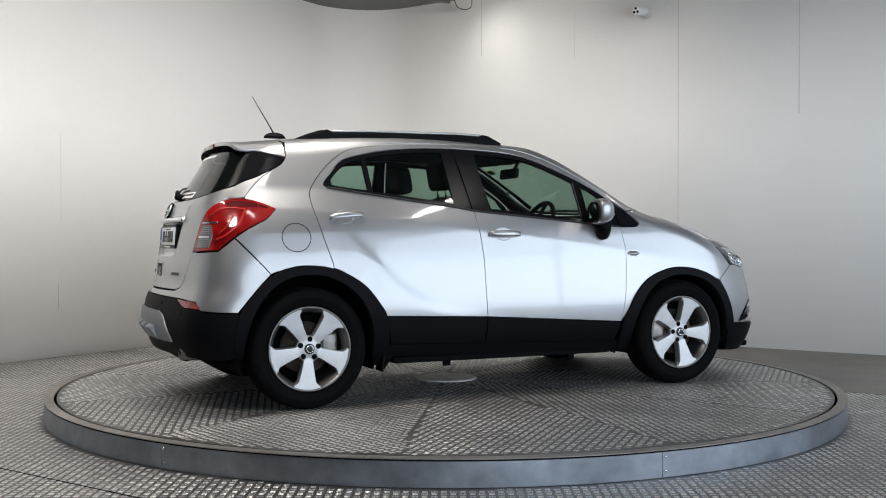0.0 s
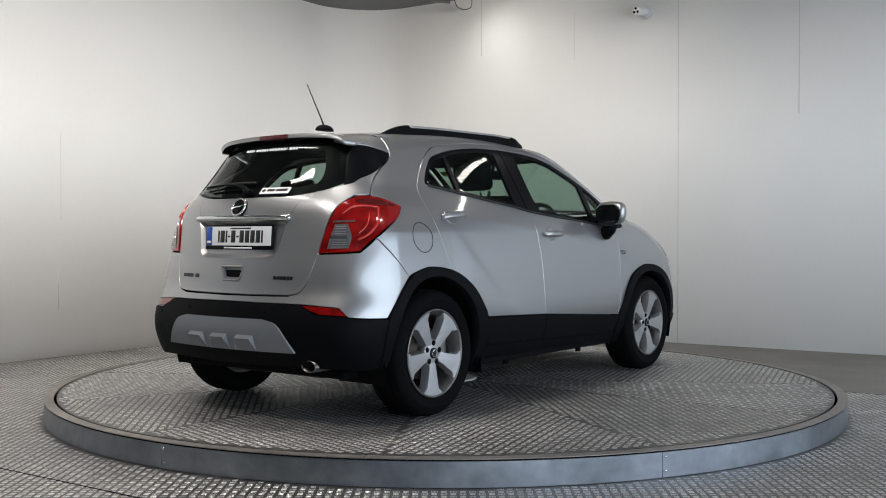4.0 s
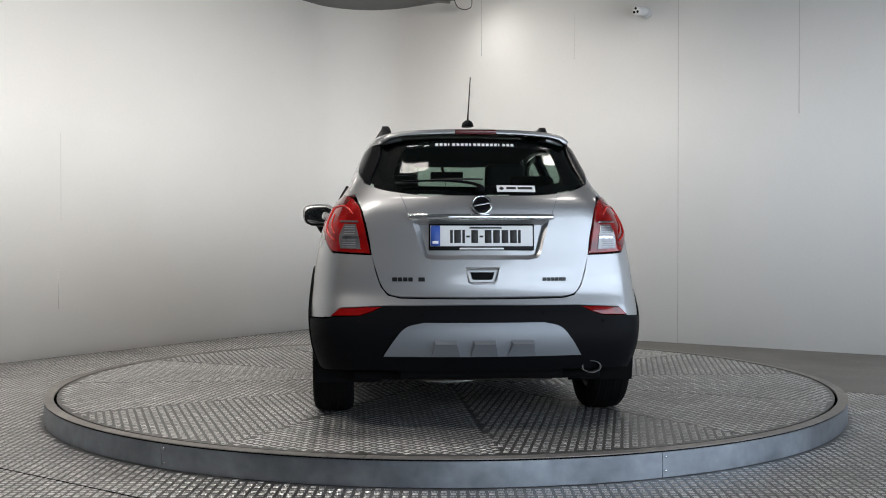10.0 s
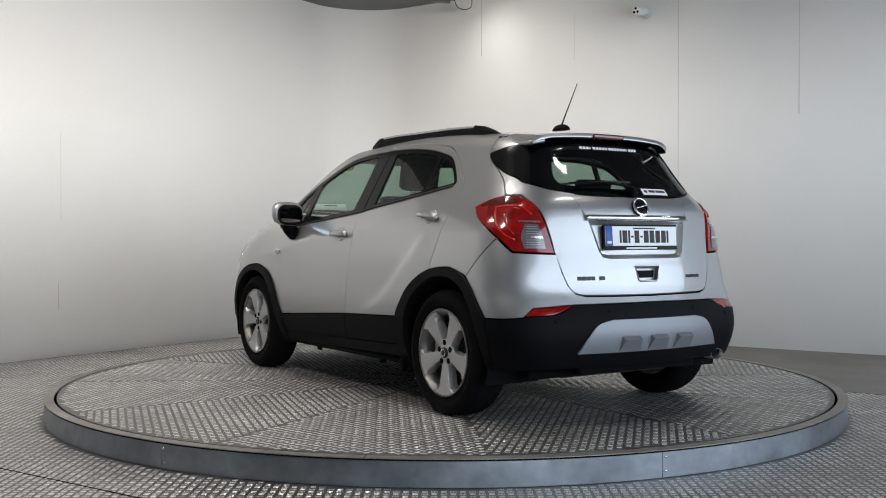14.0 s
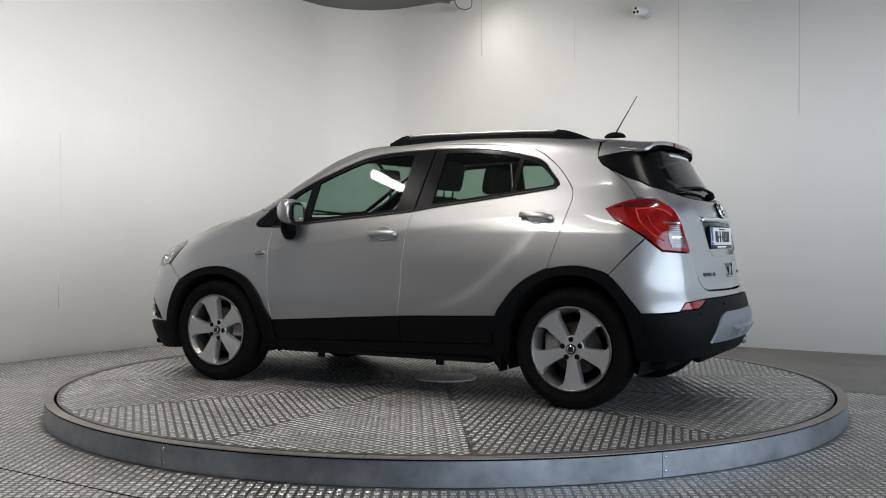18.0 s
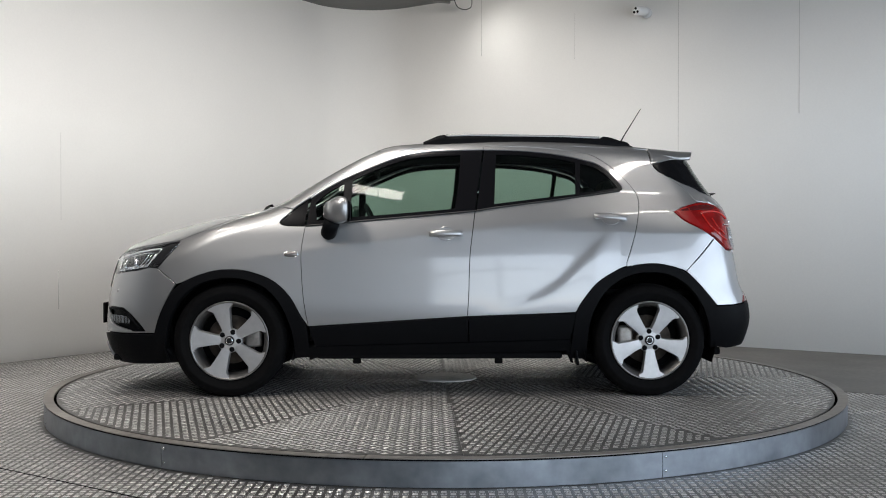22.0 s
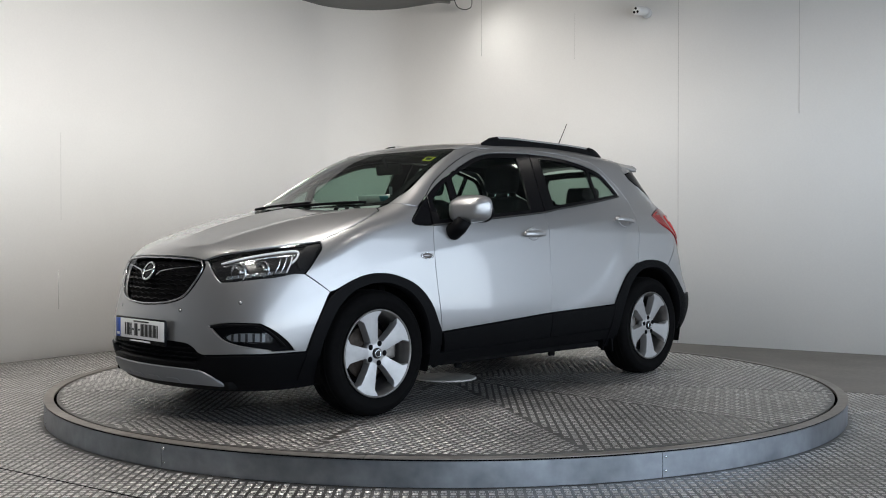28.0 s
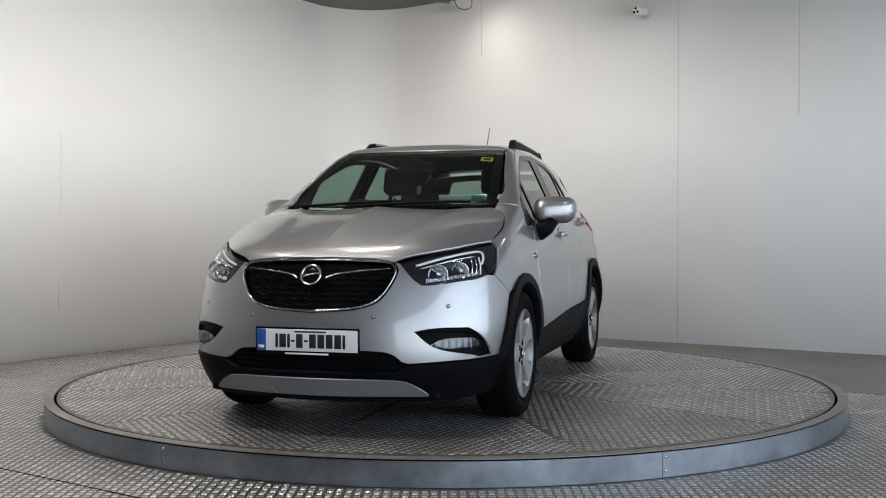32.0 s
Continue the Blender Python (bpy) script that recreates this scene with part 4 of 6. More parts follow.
def spoiler_form(q):
    """The roof's own curve carried on past the rear screen."""
    x, y = q[:, 0], np.abs(q[:, 1])
    z = crest(x + bow(x) * y * y) - crown(x) * y * y * (0.35 + 1.5 * y * y)
    z = z - 0.10 * np.maximum(y - 0.40, 0) - 0.35 * np.maximum(y - 0.46, 0) + 0.010 * np.clip((-1.5 - x) / 0.12, 0, 1)
    return np.stack([q[:, 0], q[:, 1], z], 1)


# tail: tailgate with spoiler, screen, lamps
TG_HALF = spline([(0.0, 1.183), (0.20, 1.185), (0.336, 1.190), (0.486, 1.212), (0.560, 1.240), (0.605, 1.262)]) + spline([(0.605, 1.262), (0.638, 1.215), (0.630, 1.165), (0.602, 1.100), (0.570, 0.970), (0.556, 0.880), (0.533, 0.797), (0.508, 0.727), (0.472, 0.685), (0.414, 0.671)]) + [(0.2, 0.669), (0.0, 0.668)]
TG = [p for i, p in enumerate(mirrored(TG_HALF)) if i == 0 or math.dist(p, mirrored(TG_HALF)[i - 1]) > 1e-3][:-1]
REC = [(0.245, 0.856), (0.285, 0.864), (0.303, 0.888), (0.348, 1.045), (0.355, 1.060), (-0.355, 1.060), (-0.348, 1.045), (-0.303, 0.888), (-0.285, 0.864), (-0.245, 0.856)]
HANDLE = [(0.085, 0.812), (0.068, 0.745), (0.055, 0.738), (-0.055, 0.738), (-0.068, 0.745), (-0.085, 0.812)]
tailgate = panel("tailgate", "rear", TG, PAINT, car, holes=[REC, HANDLE], grid=0.022, thick=0.026, label="silver tailgate, shut")
REC_EDGE = densify(REC, 1, 0.02)
REC_FLOOR = shrink(REC_EDGE, 0.026)
plate_recess = panel("plate_recess", "rear", REC_FLOOR, PAINT, tailgate, out=-0.024, thick=0, gap=0)
flank = bmesh.new()
rings = [[flank.verts.new(p) for p in skin_line("rear", run, out)] for run, out in ((REC_EDGE, 0.0005), (shrink(REC_EDGE, 0.005), -0.004), (shrink(REC_EDGE, 0.021), -0.0215), (REC_FLOOR, -0.0238))]
for one, two in zip(rings, rings[1:]):
    for k in range(len(one)):
        flank.faces.new((one[k - 1], one[k], two[k], two[k - 1]))
bmesh.ops.recalc_face_normals(flank, faces=flank.faces)
part("recess_flank", flank, PAINT, plate_recess)
panel("handle_recess", "rear", HANDLE, PAINT, tailgate, out=-0.022, thick=0, gap=-0.004)
panel("handle_grip", "rear", outline([(0.060, 0.795), (0.052, 0.763), (0.040, 0.757)], [(0.040, 0.757), (-0.040, 0.757)], [(-0.040, 0.757), (-0.052, 0.763), (-0.060, 0.795)], [(-0.060, 0.795), (0.060, 0.795)]), BLACK_PLASTIC, tailgate, out=-0.012, thick=0.01, gap=0, label="dark recessed tailgate grip")
part("handle_frame", tube(skin_line("rear", HANDLE, 0.001), 0.006, 8, closed=True), PAINT, tailgate)
part("chrome_strip", tube(skin_line("rear", [(y, 1.071) for y in np.linspace(0.370, -0.370, 41)], 0.003), 0.018, 16, flat=0.95), CHROME, tailgate, "chrome strip over the number plate")
for s in (1, -1):
    part("pressed_line", tube(skin_line("rear", [(s * 0.408, 1.187), (s * 0.388, 1.14), (s * 0.368, 1.09)], 0.0), 0.0022, 6), SATIN, tailgate)
pair("tailgate_corner", "side", outline([(-1.402, 1.350), (-1.478, 1.290), (-1.562, 1.198)], [(-1.562, 1.198), (-1.62, 1.192), (-1.700, 1.200)], [(-1.700, 1.200), (-1.656, 1.238)], [(-1.656, 1.238), (-1.600, 1.258), (-1.557, 1.282), (-1.478, 1.312), (-1.402, 1.350)]), PAINT, tailgate, thick=0.02, gap=0.001)
pair("spoiler_side", "side", outline([(-1.299, 1.528), (-1.297, 1.438)], [(-1.297, 1.438), (-1.36, 1.451), (-1.44, 1.470), (-1.505, 1.473)], [(-1.505, 1.473), (-1.540, 1.500)], [(-1.540, 1.500), (-1.42, 1.522), (-1.299, 1.528)]), PAINT, tailgate, thick=0.02, gap=0.001)
GL_HALF = spline([(0.0, 1.189), (0.20, 1.191), (0.336, 1.197), (0.486, 1.219), (0.545, 1.245), (0.585, 1.275)]) + spline([(0.585, 1.275), (0.562, 1.330), (0.530, 1.40), (0.495, 1.47)]) + spline([(0.495, 1.47), (0.40, 1.488), (0.227, 1.500), (0.0, 1.505)])
GL = mirrored(GL_HALF)
GL = [p for i, p in enumerate(GL) if math.dist(p, GL[i - 1]) > 1e-3]
rear_screen = panel("rear_screen", "rear", GL, DARK_GLASS, tailgate, out=-0.003, thick=0, gap=0.002, grid=0.05, label="dark tinted rear screen")
GL_IN = outline([(0.0, 1.235), (0.30, 1.240), (0.43, 1.262)], [(0.43, 1.262), (0.440, 1.300), (0.41, 1.39), (0.38, 1.44)], [(0.38, 1.44), (0.2, 1.452), (0.0, 1.455)])
GL_IN = [p for p in GL_IN] + [(-a, b) for a, b in reversed(GL_IN)]
GL_IN = [p for i, p in enumerate(GL_IN) if math.dist(p, GL_IN[i - 1]) > 1e-3]
panel("screen_border", "rear", GL, GLOSS_BLACK, rear_screen, out=-0.010, thick=0, gap=0.003, grid=0.05, holes=[GL_IN], label="black printed border of the rear screen")
WING = outline([(-1.303, 1.430), (-1.36, 1.447), (-1.44, 1.466), (-1.50, 1.468)], [(-1.50, 1.468), (-1.555, 1.400), (-1.612, 1.300), (-1.650, 1.243)], [(-1.650, 1.243), (-1.600, 1.262), (-1.557, 1.286), (-1.478, 1.316), (-1.393, 1.358), (-1.325, 1.398), (-1.303, 1.430)])
pair("side_wing", "side", WING, GLOSS_BLACK, tailgate, out=0.004, thick=0.02, label="gloss black side blade beside the rear screen")
sp_half = spline([(-1.335, 0.0), (-1.325, 0.25), (-1.298, 0.490)]) + spline([(-1.298, 0.490), (-1.40, 0.515), (-1.50, 0.520)]) + spline([(-1.50, 0.520), (-1.575, 0.49), (-1.605, 0.30), (-1.615, 0.0)])
sp = sp_half + [(a, -b) for a, b in reversed(sp_half)]
sp = [p for i, p in enumerate(sp) if math.dist(p, sp[i - 1]) > 1e-3]
spoiler = panel("spoiler", "top", sp, PAINT, tailgate, shape=spoiler_form, thick=0.022, gap=0.002, label="silver roof spoiler")
panel("spoiler_underside", "top", sp, GLOSS_BLACK, spoiler, shape=lambda q: spoiler_form(q) - np.array([0, 0, 0.022]), thick=0, gap=0.006)
bm = bmesh.new()
box(bm, (0.03, 0.225, 0.026), pose(-1.605, 0, 1.528, 0, -12, 0), 0.008, 3)
part("brake_light", bm, DEEP_RED, tailgate, "long red high brake light")
TAIL = outline([(65.2, 1.128), (60.0, 1.158), (54.4, 1.180), (49.0, 1.180), (45.5, 1.165)], [(45.5, 1.165), (42.0, 1.130), (39.5, 1.060), (37.6, 0.970), (36.0, 0.886)], [(36.0, 0.886), (41.3, 0.890), (48.1, 0.897)], [(48.1, 0.897), (50.3, 0.930), (52.9, 0.968), (57.0, 1.018), (62.3, 1.072), (65.2, 1.128)])
tail_lamps = pair("tail_lamp", "tail", TAIL, RED_LENS, car, out=0.008, thick=0.03, label="red tail lamp")
pair("reversing_lamp", "tail", outline([(45.0, 1.035), (41.0, 1.035)], [(41.0, 1.035), (39.6, 0.970), (38.6, 0.905)], [(38.6, 0.905), (45.0, 0.908)], [(45.0, 0.908), (46.0, 0.97), (45.0, 1.035)]), CLEAR_LENS, tail_lamps, out=0.0115, thick=0.006, label="pale ribbed reversing light")
for z in (0.917, 0.929, 0.941, 0.953, 0.985, 0.997, 1.009, 1.021):
    pair("lens_rib", "tail", [(44.4, z - 0.0016), (44.4, z + 0.0016), (40.0 + (z - 0.9) * 11, z + 0.0016), (40.0 + (z - 0.9) * 11, z - 0.0016)], SATIN, tail_lamps, out=0.0125, thick=0.002, gap=0)
pair("lamp_shade", "tail", outline([(44.6, 0.972), (39.9, 0.972)], [(39.9, 0.972), (39.6, 0.962)], [(39.6, 0.962), (44.6, 0.962)], [(44.6, 0.962), (44.6, 0.972)]), REFLECTOR, tail_lamps, out=0.0135, thick=0.003, gap=0)
pair("lamp_fin", "tail", outline([(64.6, 1.126), (60.0, 1.154), (58.6, 1.150)], [(58.6, 1.150), (58.2, 1.10), (56.8, 1.022)], [(56.8, 1.022), (62.0, 1.074), (64.6, 1.126)]), PINK_LENS, tail_lamps, out=0.0095, thick=0.004, gap=0.001, label="pale red outer fin of the lamp")
for s in (1, -1):
    for run, rad in (([(54.8, 1.120), (54.0, 1.045), (51.0, 0.985), (47.5, 0.952)], 0.006), ([(54.8, 1.120), (50.0, 1.128), (46.0, 1.118), (43.0, 1.085)], 0.006), ([(51.5, 1.085), (50.5, 1.030), (48.0, 0.985)], 0.004)):
        part("light_guide", tube([(x, y * s, z) for x, y, z in skin_line("tail", spline(run), 0.0085)], rad, 8), BRIGHT_RED, tail_lamps[0 if s > 0 else 1], "bright red light guide")
pair("lamp_rim", "tail", outline([(47.0, 1.050), (40.6, 1.050)], [(40.6, 1.050), (40.2, 1.042)], [(40.2, 1.042), (46.8, 1.042)], [(46.8, 1.042), (47.0, 1.050)]), REFLECTOR, tail_lamps, out=0.013, thick=0.003, gap=0)
pair("lamp_edge", "tail", outline([(62.0, 1.135), (56.0, 1.160), (50.0, 1.165), (47.0, 1.152)], [(47.0, 1.152), (49.0, 1.140), (55.0, 1.135), (62.0, 1.128)], [(62.0, 1.128), (62.0, 1.135)]), DEEP_RED, tail_lamps, out=0.0095, thick=0.004, gap=0)
# rear bumper
RB_HALF = [(0.0, 0.661), (20.0, 0.663), (25.9, 0.665), (29.5, 0.679), (31.9, 0.721), (33.7, 0.791), (35.2, 0.872)] + spline([(35.2, 0.880), (41.3, 0.884), (48.3, 0.891)]) + spline([(48.3, 0.891), (50.8, 0.926), (53.2, 0.962)]) + [(53.1, 0.966), (57.1, 0.901), (60.8, 0.836), (64.7, 0.764)] + spline([(64.8, 0.764), (61.8, 0.706), (58.5, 0.627), (55.7, 0.556)]) + [(50.0, 0.559), (44.6, 0.566), (42.0, 0.613), (36.0, 0.620), (30.4, 0.626), (0.0, 0.630)]
RB = [p for i, p in enumerate(mirrored(RB_HALF)) if math.dist(p, mirrored(RB_HALF)[i - 1]) > 1e-3]
rear_bumper = panel("rear_bumper", "tail", RB, PAINT, car, label="silver upper rear bumper")
RL_HALF = [(0.0, 0.626), (30.4, 0.622), (33.4, 0.593), (36.4, 0.574), (44.4, 0.570), (44.6, 0.562), (50.0, 0.555), (55.9, 0.552), (57.0, 0.50), (57.4, 0.42), (56.2, 0.345), (53.4, 0.302), (50.0, 0.292), (44.0, 0.300), (34.0, 0.305), (0.0, 0.300)]
RL = [p for i, p in enumerate(mirrored(RL_HALF)) if math.dist(p, mirrored(RL_HALF)[i - 1]) > 1e-3]
lower_rear = panel("lower_bumper", "tail", RL, BLACK_PLASTIC, rear_bumper, out=0.008, thick=0.05, label="black plastic lower rear bumper")
pair("reflector", "tail", [(44.3, 0.573), (41.9, 0.610), (36.0, 0.617), (30.8, 0.621), (33.4, 0.597), (36.4, 0.578)], RED_LENS, rear_bumper, out=0.004, thick=0.02, gap=0.001, label="red rear reflector")
SK_HALF = spline([(29.6, 0.383), (26.2, 0.462), (23.0, 0.520), (18.1, 0.542)])
SK = [(18.1, 0.542)] + [(-a, b) for a, b in SK_HALF[::-1]] + SK_HALF[:-1]
bump_skid = panel("skid_plate", "tail", SK, SATIN, rear_bumper, out=0.020, thick=0.025, gap=0, label="satin grey rear skid plate")
for a in (-11.5, 0.0, 11.5):
    rib = bmesh.new()
    top, brow, foot = ([rib.verts.new(p) for p in skin_line("tail", [(a + k * half, z) for k in (-1, -0.5, 0, 0.5, 1)], out)] for half, z, out in ((3.4, 0.462, 0.019), (3.1, 0.449, 0.046), (4.3, 0.386, 0.021)))
    for k in range(4):
        rib.faces.new((top[k], top[k + 1], brow[k + 1], brow[k]))
        rib.faces.new((brow[k], brow[k + 1], foot[k + 1], foot[k]))
    ends = [rib.verts.new(p) for p in skin_line("tail", [(a - 5.0, 0.386), (a + 5.0, 0.386)], 0.019)]
    rib.faces.new((top[0], brow[0], foot[0], ends[0]))
    rib.faces.new((top[4], ends[1], foot[4], brow[4]))
    bmesh.ops.recalc_face_normals(rib, faces=rib.faces)
    part("skid_rib", rib, SATIN, bump_skid, smooth=False)
for a in (-36.0, -18.6, 18.6, 36.0):
    p = np.array(skin_line("tail", [(a, 0.587 if abs(a) < 30 else 0.545)], 0.008))
    m = Matrix.Translation(Vector(p[0])) @ Vector(skin_normal(p)[0]).to_track_quat("Z", "Y").to_matrix().to_4x4()
    part("parking_sensor", lathe([(0.0105, -0.01), (0.0105, 0.0012), (0.008, 0.002), (0.0005, 0.002)], 16, m), DARK, rear_bumper, "round black parking sensor")
# nose: bumper, lamps, grille
HEAD = outline([(26.3, 0.845), (32.0, 0.868), (39.3, 0.894), (51.3, 0.925), (63.8, 0.945)], [(63.8, 0.945), (62.6, 0.915), (60.4, 0.864), (58.2, 0.815), (56.6, 0.786)], [(56.6, 0.786), (50.0, 0.772), (44.0, 0.764), (35.3, 0.747), (31.9, 0.745)], [(31.9, 0.745), (29.6, 0.775), (26.3, 0.845)])
FB_HALF = spline([(0.0, 0.610), (7.0, 0.616), (13.5, 0.628), (19.2, 0.660), (23.2, 0.738), (25.2, 0.810), (24.4, 0.846)]) + [(25.8, 0.846)] + spline([(26.2, 0.838), (29.2, 0.772), (31.6, 0.740)]) + spline([(31.6, 0.740), (35.3, 0.742), (44.0, 0.759), (48.0, 0.765), (53.5, 0.784)]) + [(56.9, 0.781), (60.1, 0.744), (62.7, 0.714), (65.0, 0.686)] + spline([(65.0, 0.686), (63.6, 0.645), (59.8, 0.507), (57.1, 0.386)]) + spline([(57.1, 0.386), (45.0, 0.380), (37.5, 0.378), (27.5, 0.369)]) + spline([(27.5, 0.369), (25.5, 0.380), (23.8, 0.405), (21.0, 0.424), (15.2, 0.431)]) + [(0.0, 0.433)]
FB = [p for i, p in enumerate(mirrored(FB_HALF)) if math.dist(p, mirrored(FB_HALF)[i - 1]) > 1e-3]
FOG = outline([(28.9, 0.521), (33.0, 0.534), (37.6, 0.539), (44.4, 0.536)], [(44.4, 0.536), (48.4, 0.497), (52.0, 0.440), (54.0, 0.392)], [(54.0, 0.392), (47.5, 0.389), (46.5, 0.398), (37.4, 0.427), (32.9, 0.458), (28.9, 0.521)])
front_bumper = panel("front_bumper", "nose", FB, PAINT, car, holes=[FOG, [(-a, b) for a, b in FOG]], thick=0.02, label="silver front bumper")
fog_wells = [panel("fog_recess", "nose", [(s * a, b) for a, b in FOG], BLACK_PLASTIC, front_bumper, out=-0.030, thick=0, gap=-0.006, label="black fog lamp recess") for s in (1, -1)]
for s in (1, -1):
    fog = panel("fog_lamp", "nose", [(s * a, b) for a, b in outline([(34.4, 0.466), (36.5, 0.480), (41.0, 0.485), (45.4, 0.480)], [(45.4, 0.480), (46.6, 0.455), (46.2, 0.441)], [(46.2, 0.441), (40.0, 0.442), (36.0, 0.447), (34.4, 0.466)])], SATIN, front_bumper, out=-0.010, thick=0.008, gap=0, label="chrome fog lamp behind clear glass")
    panel("lens", "nose", [(s * a, b) for a, b in outline([(33.0, 0.460), (36.0, 0.484), (41.0, 0.490), (46.6, 0.484)], [(46.6, 0.484), (47.8, 0.455), (47.4, 0.435)], [(47.4, 0.435), (40.0, 0.436), (35.5, 0.441), (33.0, 0.460)])], CLEAR, fog, out=0.0, thick=0, gap=0)
    for a in (36.5, 38.5, 40.5, 42.5, 44.5, 46.0):
        panel("rib", "nose", [(s * (a - 0.35), 0.441), (s * (a + 0.35), 0.441), (s * (a + 0.35), 0.482), (s * (a - 0.35), 0.482)], LAMP_BLACK, fog, out=-0.006, thick=0.003, gap=0)
    part("fog_brow", tube(skin_line("nose", [(s * a, b) for a, b in spline([(29.5, 0.515), (34.0, 0.524), (39.0, 0.526), (44.0, 0.520), (48.0, 0.470), (51.0, 0.415)])], -0.008), 0.008, 8), BLACK_PLASTIC, front_bumper)
LB_HALF = [(0.0, 0.330), (24.2, 0.326), (27.5, 0.364)] + spline([(27.5, 0.364), (37.5, 0.373), (45.0, 0.375), (57.3, 0.381)]) + spline([(57.3, 0.381), (60.0, 0.300), (63.0, 0.205)]) + spline([(63.0, 0.205), (50.0, 0.190), (36.0, 0.186), (18.0, 0.184), (0.0, 0.183)])
LB = [p for i, p in enumerate(mirrored(LB_HALF)) if math.dist(p, mirrored(LB_HALF)[i - 1]) > 1e-3]
panel("lower_bumper", "nose", LB, BLACK_PLASTIC, front_bumper, out=0.008, thick=0.05, label="black plastic lower front bumper")
INT_HALF = [(0.0, 0.436), (15.2, 0.433), (22.0, 0.420), (25.8, 0.376), (27.2, 0.362), (24.2, 0.322), (0.0, 0.326)]
INT = [p for i, p in enumerate(mirrored(INT_HALF)) if math.dist(p, mirrored(INT_HALF)[i - 1]) > 1e-3]
intake = panel("air_intake", "nose", INT, DARK, front_bumper, out=-0.03, thick=0, gap=-0.01, label="black lower air intake")
for z in (0.346, 0.372, 0.398):
    part("slat", tube(skin_line("nose", [(a, z) for a in np.linspace(-24, 24, 25)], -0.018), 0.007, 6, flat=0.5), BLACK_PLASTIC, intake)
FSK_HALF = spline([(0.0, 0.300), (12.0, 0.299), (24.0, 0.294), (28.5, 0.275), (34.0, 0.219)]) + [(24.4, 0.221), (0.0, 0.220)]
FSK = [p for i, p in enumerate(mirrored(FSK_HALF)) if math.dist(p, mirrored(FSK_HALF)[i - 1]) > 1e-3]
fskid = panel("skid_plate", "nose", FSK, SATIN, front_bumper, out=0.020, thick=0.025, gap=0, label="satin grey front skid plate")
for a in (-14.0, 14.0, -5.0, 5.0):
    panel("skid_rib", "nose", [(a - 3.6, 0.224), (a + 3.6, 0.224), (a + 2.4, 0.246), (a - 2.4, 0.246)], SATIN, fskid, out=0.0225, thick=0.004, gap=0)
for a, z in ((18.2, 0.592), (38.5, 0.639)):
    for s in (1, -1):
        p = np.array(skin_line("nose", [(s * a, z)], 0.0))
        nv = Vector(skin_normal(p)[0])
        m = Matrix.Translation(Vector(p[0])) @ nv.to_track_quat("Z", "Y").to_matrix().to_4x4()
        sensor = part("parking_sensor", lathe([(0.0078, -0.01), (0.0078, 0.0014), (0.0005, 0.002)], 16, m), PAINT, front_bumper, "round silver parking sensor")
        part("seal_ring", lathe([(0.0105, -0.01), (0.0105, 0.0006), (0.0080, 0.0006), (0.0080, -0.01)], 16, m), SEAL, sensor)
# headlamps: a dark housing, a clear cover, mirrors and light guides inside
for s in (1, -1):
    lamp = panel("headlamp", "nose", [(s * a, b) for a, b in HEAD], LAMP_BLACK, car, out=-0.028, thick=0, gap=-0.004, label="black headlamp with a clear cover and bright reflectors")
    panel("lens", "nose", [(s * a, b) for a, b in HEAD], CLEAR, lamp, out=0.004, thick=0.032, gap=0.002)
    sub = lambda run: [(s * a, b) for a, b in run]
    panel("outer_housing", "nose", sub(outline([(55.6, 0.800), (54.6, 0.850), (56.2, 0.905), (58.5, 0.928)], [(58.5, 0.928), (62.6, 0.936)], [(62.6, 0.936), (59.6, 0.862), (57.6, 0.815), (55.6, 0.800)])), LAMP_BLACK, lamp, out=-0.004, thick=0.02, gap=0, label="black outer part of the housing")
    part("light_guide", tube(skin_line("nose", sub(spline([(30.5, 0.836), (38.0, 0.868), (46.0, 0.892), (53.0, 0.904), (55.0, 0.896), (54.5, 0.868), (53.0, 0.842)])), -0.012), 0.0060, 8), WHITE_GUIDE, lamp, "white light guide of the running light")
    part("light_guide", tube(skin_line("nose", sub(spline([(31.5, 0.822), (38.5, 0.850), (45.5, 0.872), (51.5, 0.882)])), -0.014), 0.004, 8), REFLECTOR, lamp)
    for a0, z0, r in ((36.8, 0.796, 0.046), (44.2, 0.814, 0.040)):
        p = np.array(skin_line("nose", [(s * a0, z0)], -0.020))
        m = Matrix.Translation(Vector(p[0])) @ Vector((1.0, 0.30 * s, 0.0)).to_track_quat("Z", "Y").to_matrix().to_4x4()
        bowl = part("reflector", lathe([(r * 1.06, -0.012), (r * 1.06, 0.006), (r, 0.008), (r * 0.86, -0.012), (r * 0.62, -0.026), (r * 0.30, -0.034), (0.0005, -0.036)], 32, m), LAMP_CELL, lamp, "bright round reflector bowl")
        part("bulb", lathe([(0.012, -0.034), (0.012, -0.012), (0.008, -0.004), (0.0005, -0.002)], 14, m), REFLECTOR, bowl)
    for i in range(3):
        a0 = 49.6 + 1.7 * i
        part("light_guide", tube(skin_line("nose", sub([(a0 - 1.6, 0.792), (a0 - 0.4, 0.840), (a0, 0.876)]), -0.016), 0.0042, 6), WHITE_GUIDE if i == 2 else REFLECTOR, lamp)
    for i in range(9):
        a0 = 33.0 + 2.1 * i
        z0 = 0.755 + 0.0020 * (a0 - 33.0)
        panel("lower_facet", "nose", sub([(a0, z0), (a0 + 1.8, z0 + 0.003), (a0 + 1.9, z0 + 0.020), (a0 + 0.1, z0 + 0.017)]), LAMP_CELL, lamp, out=-0.014, thick=0.008, gap=0)
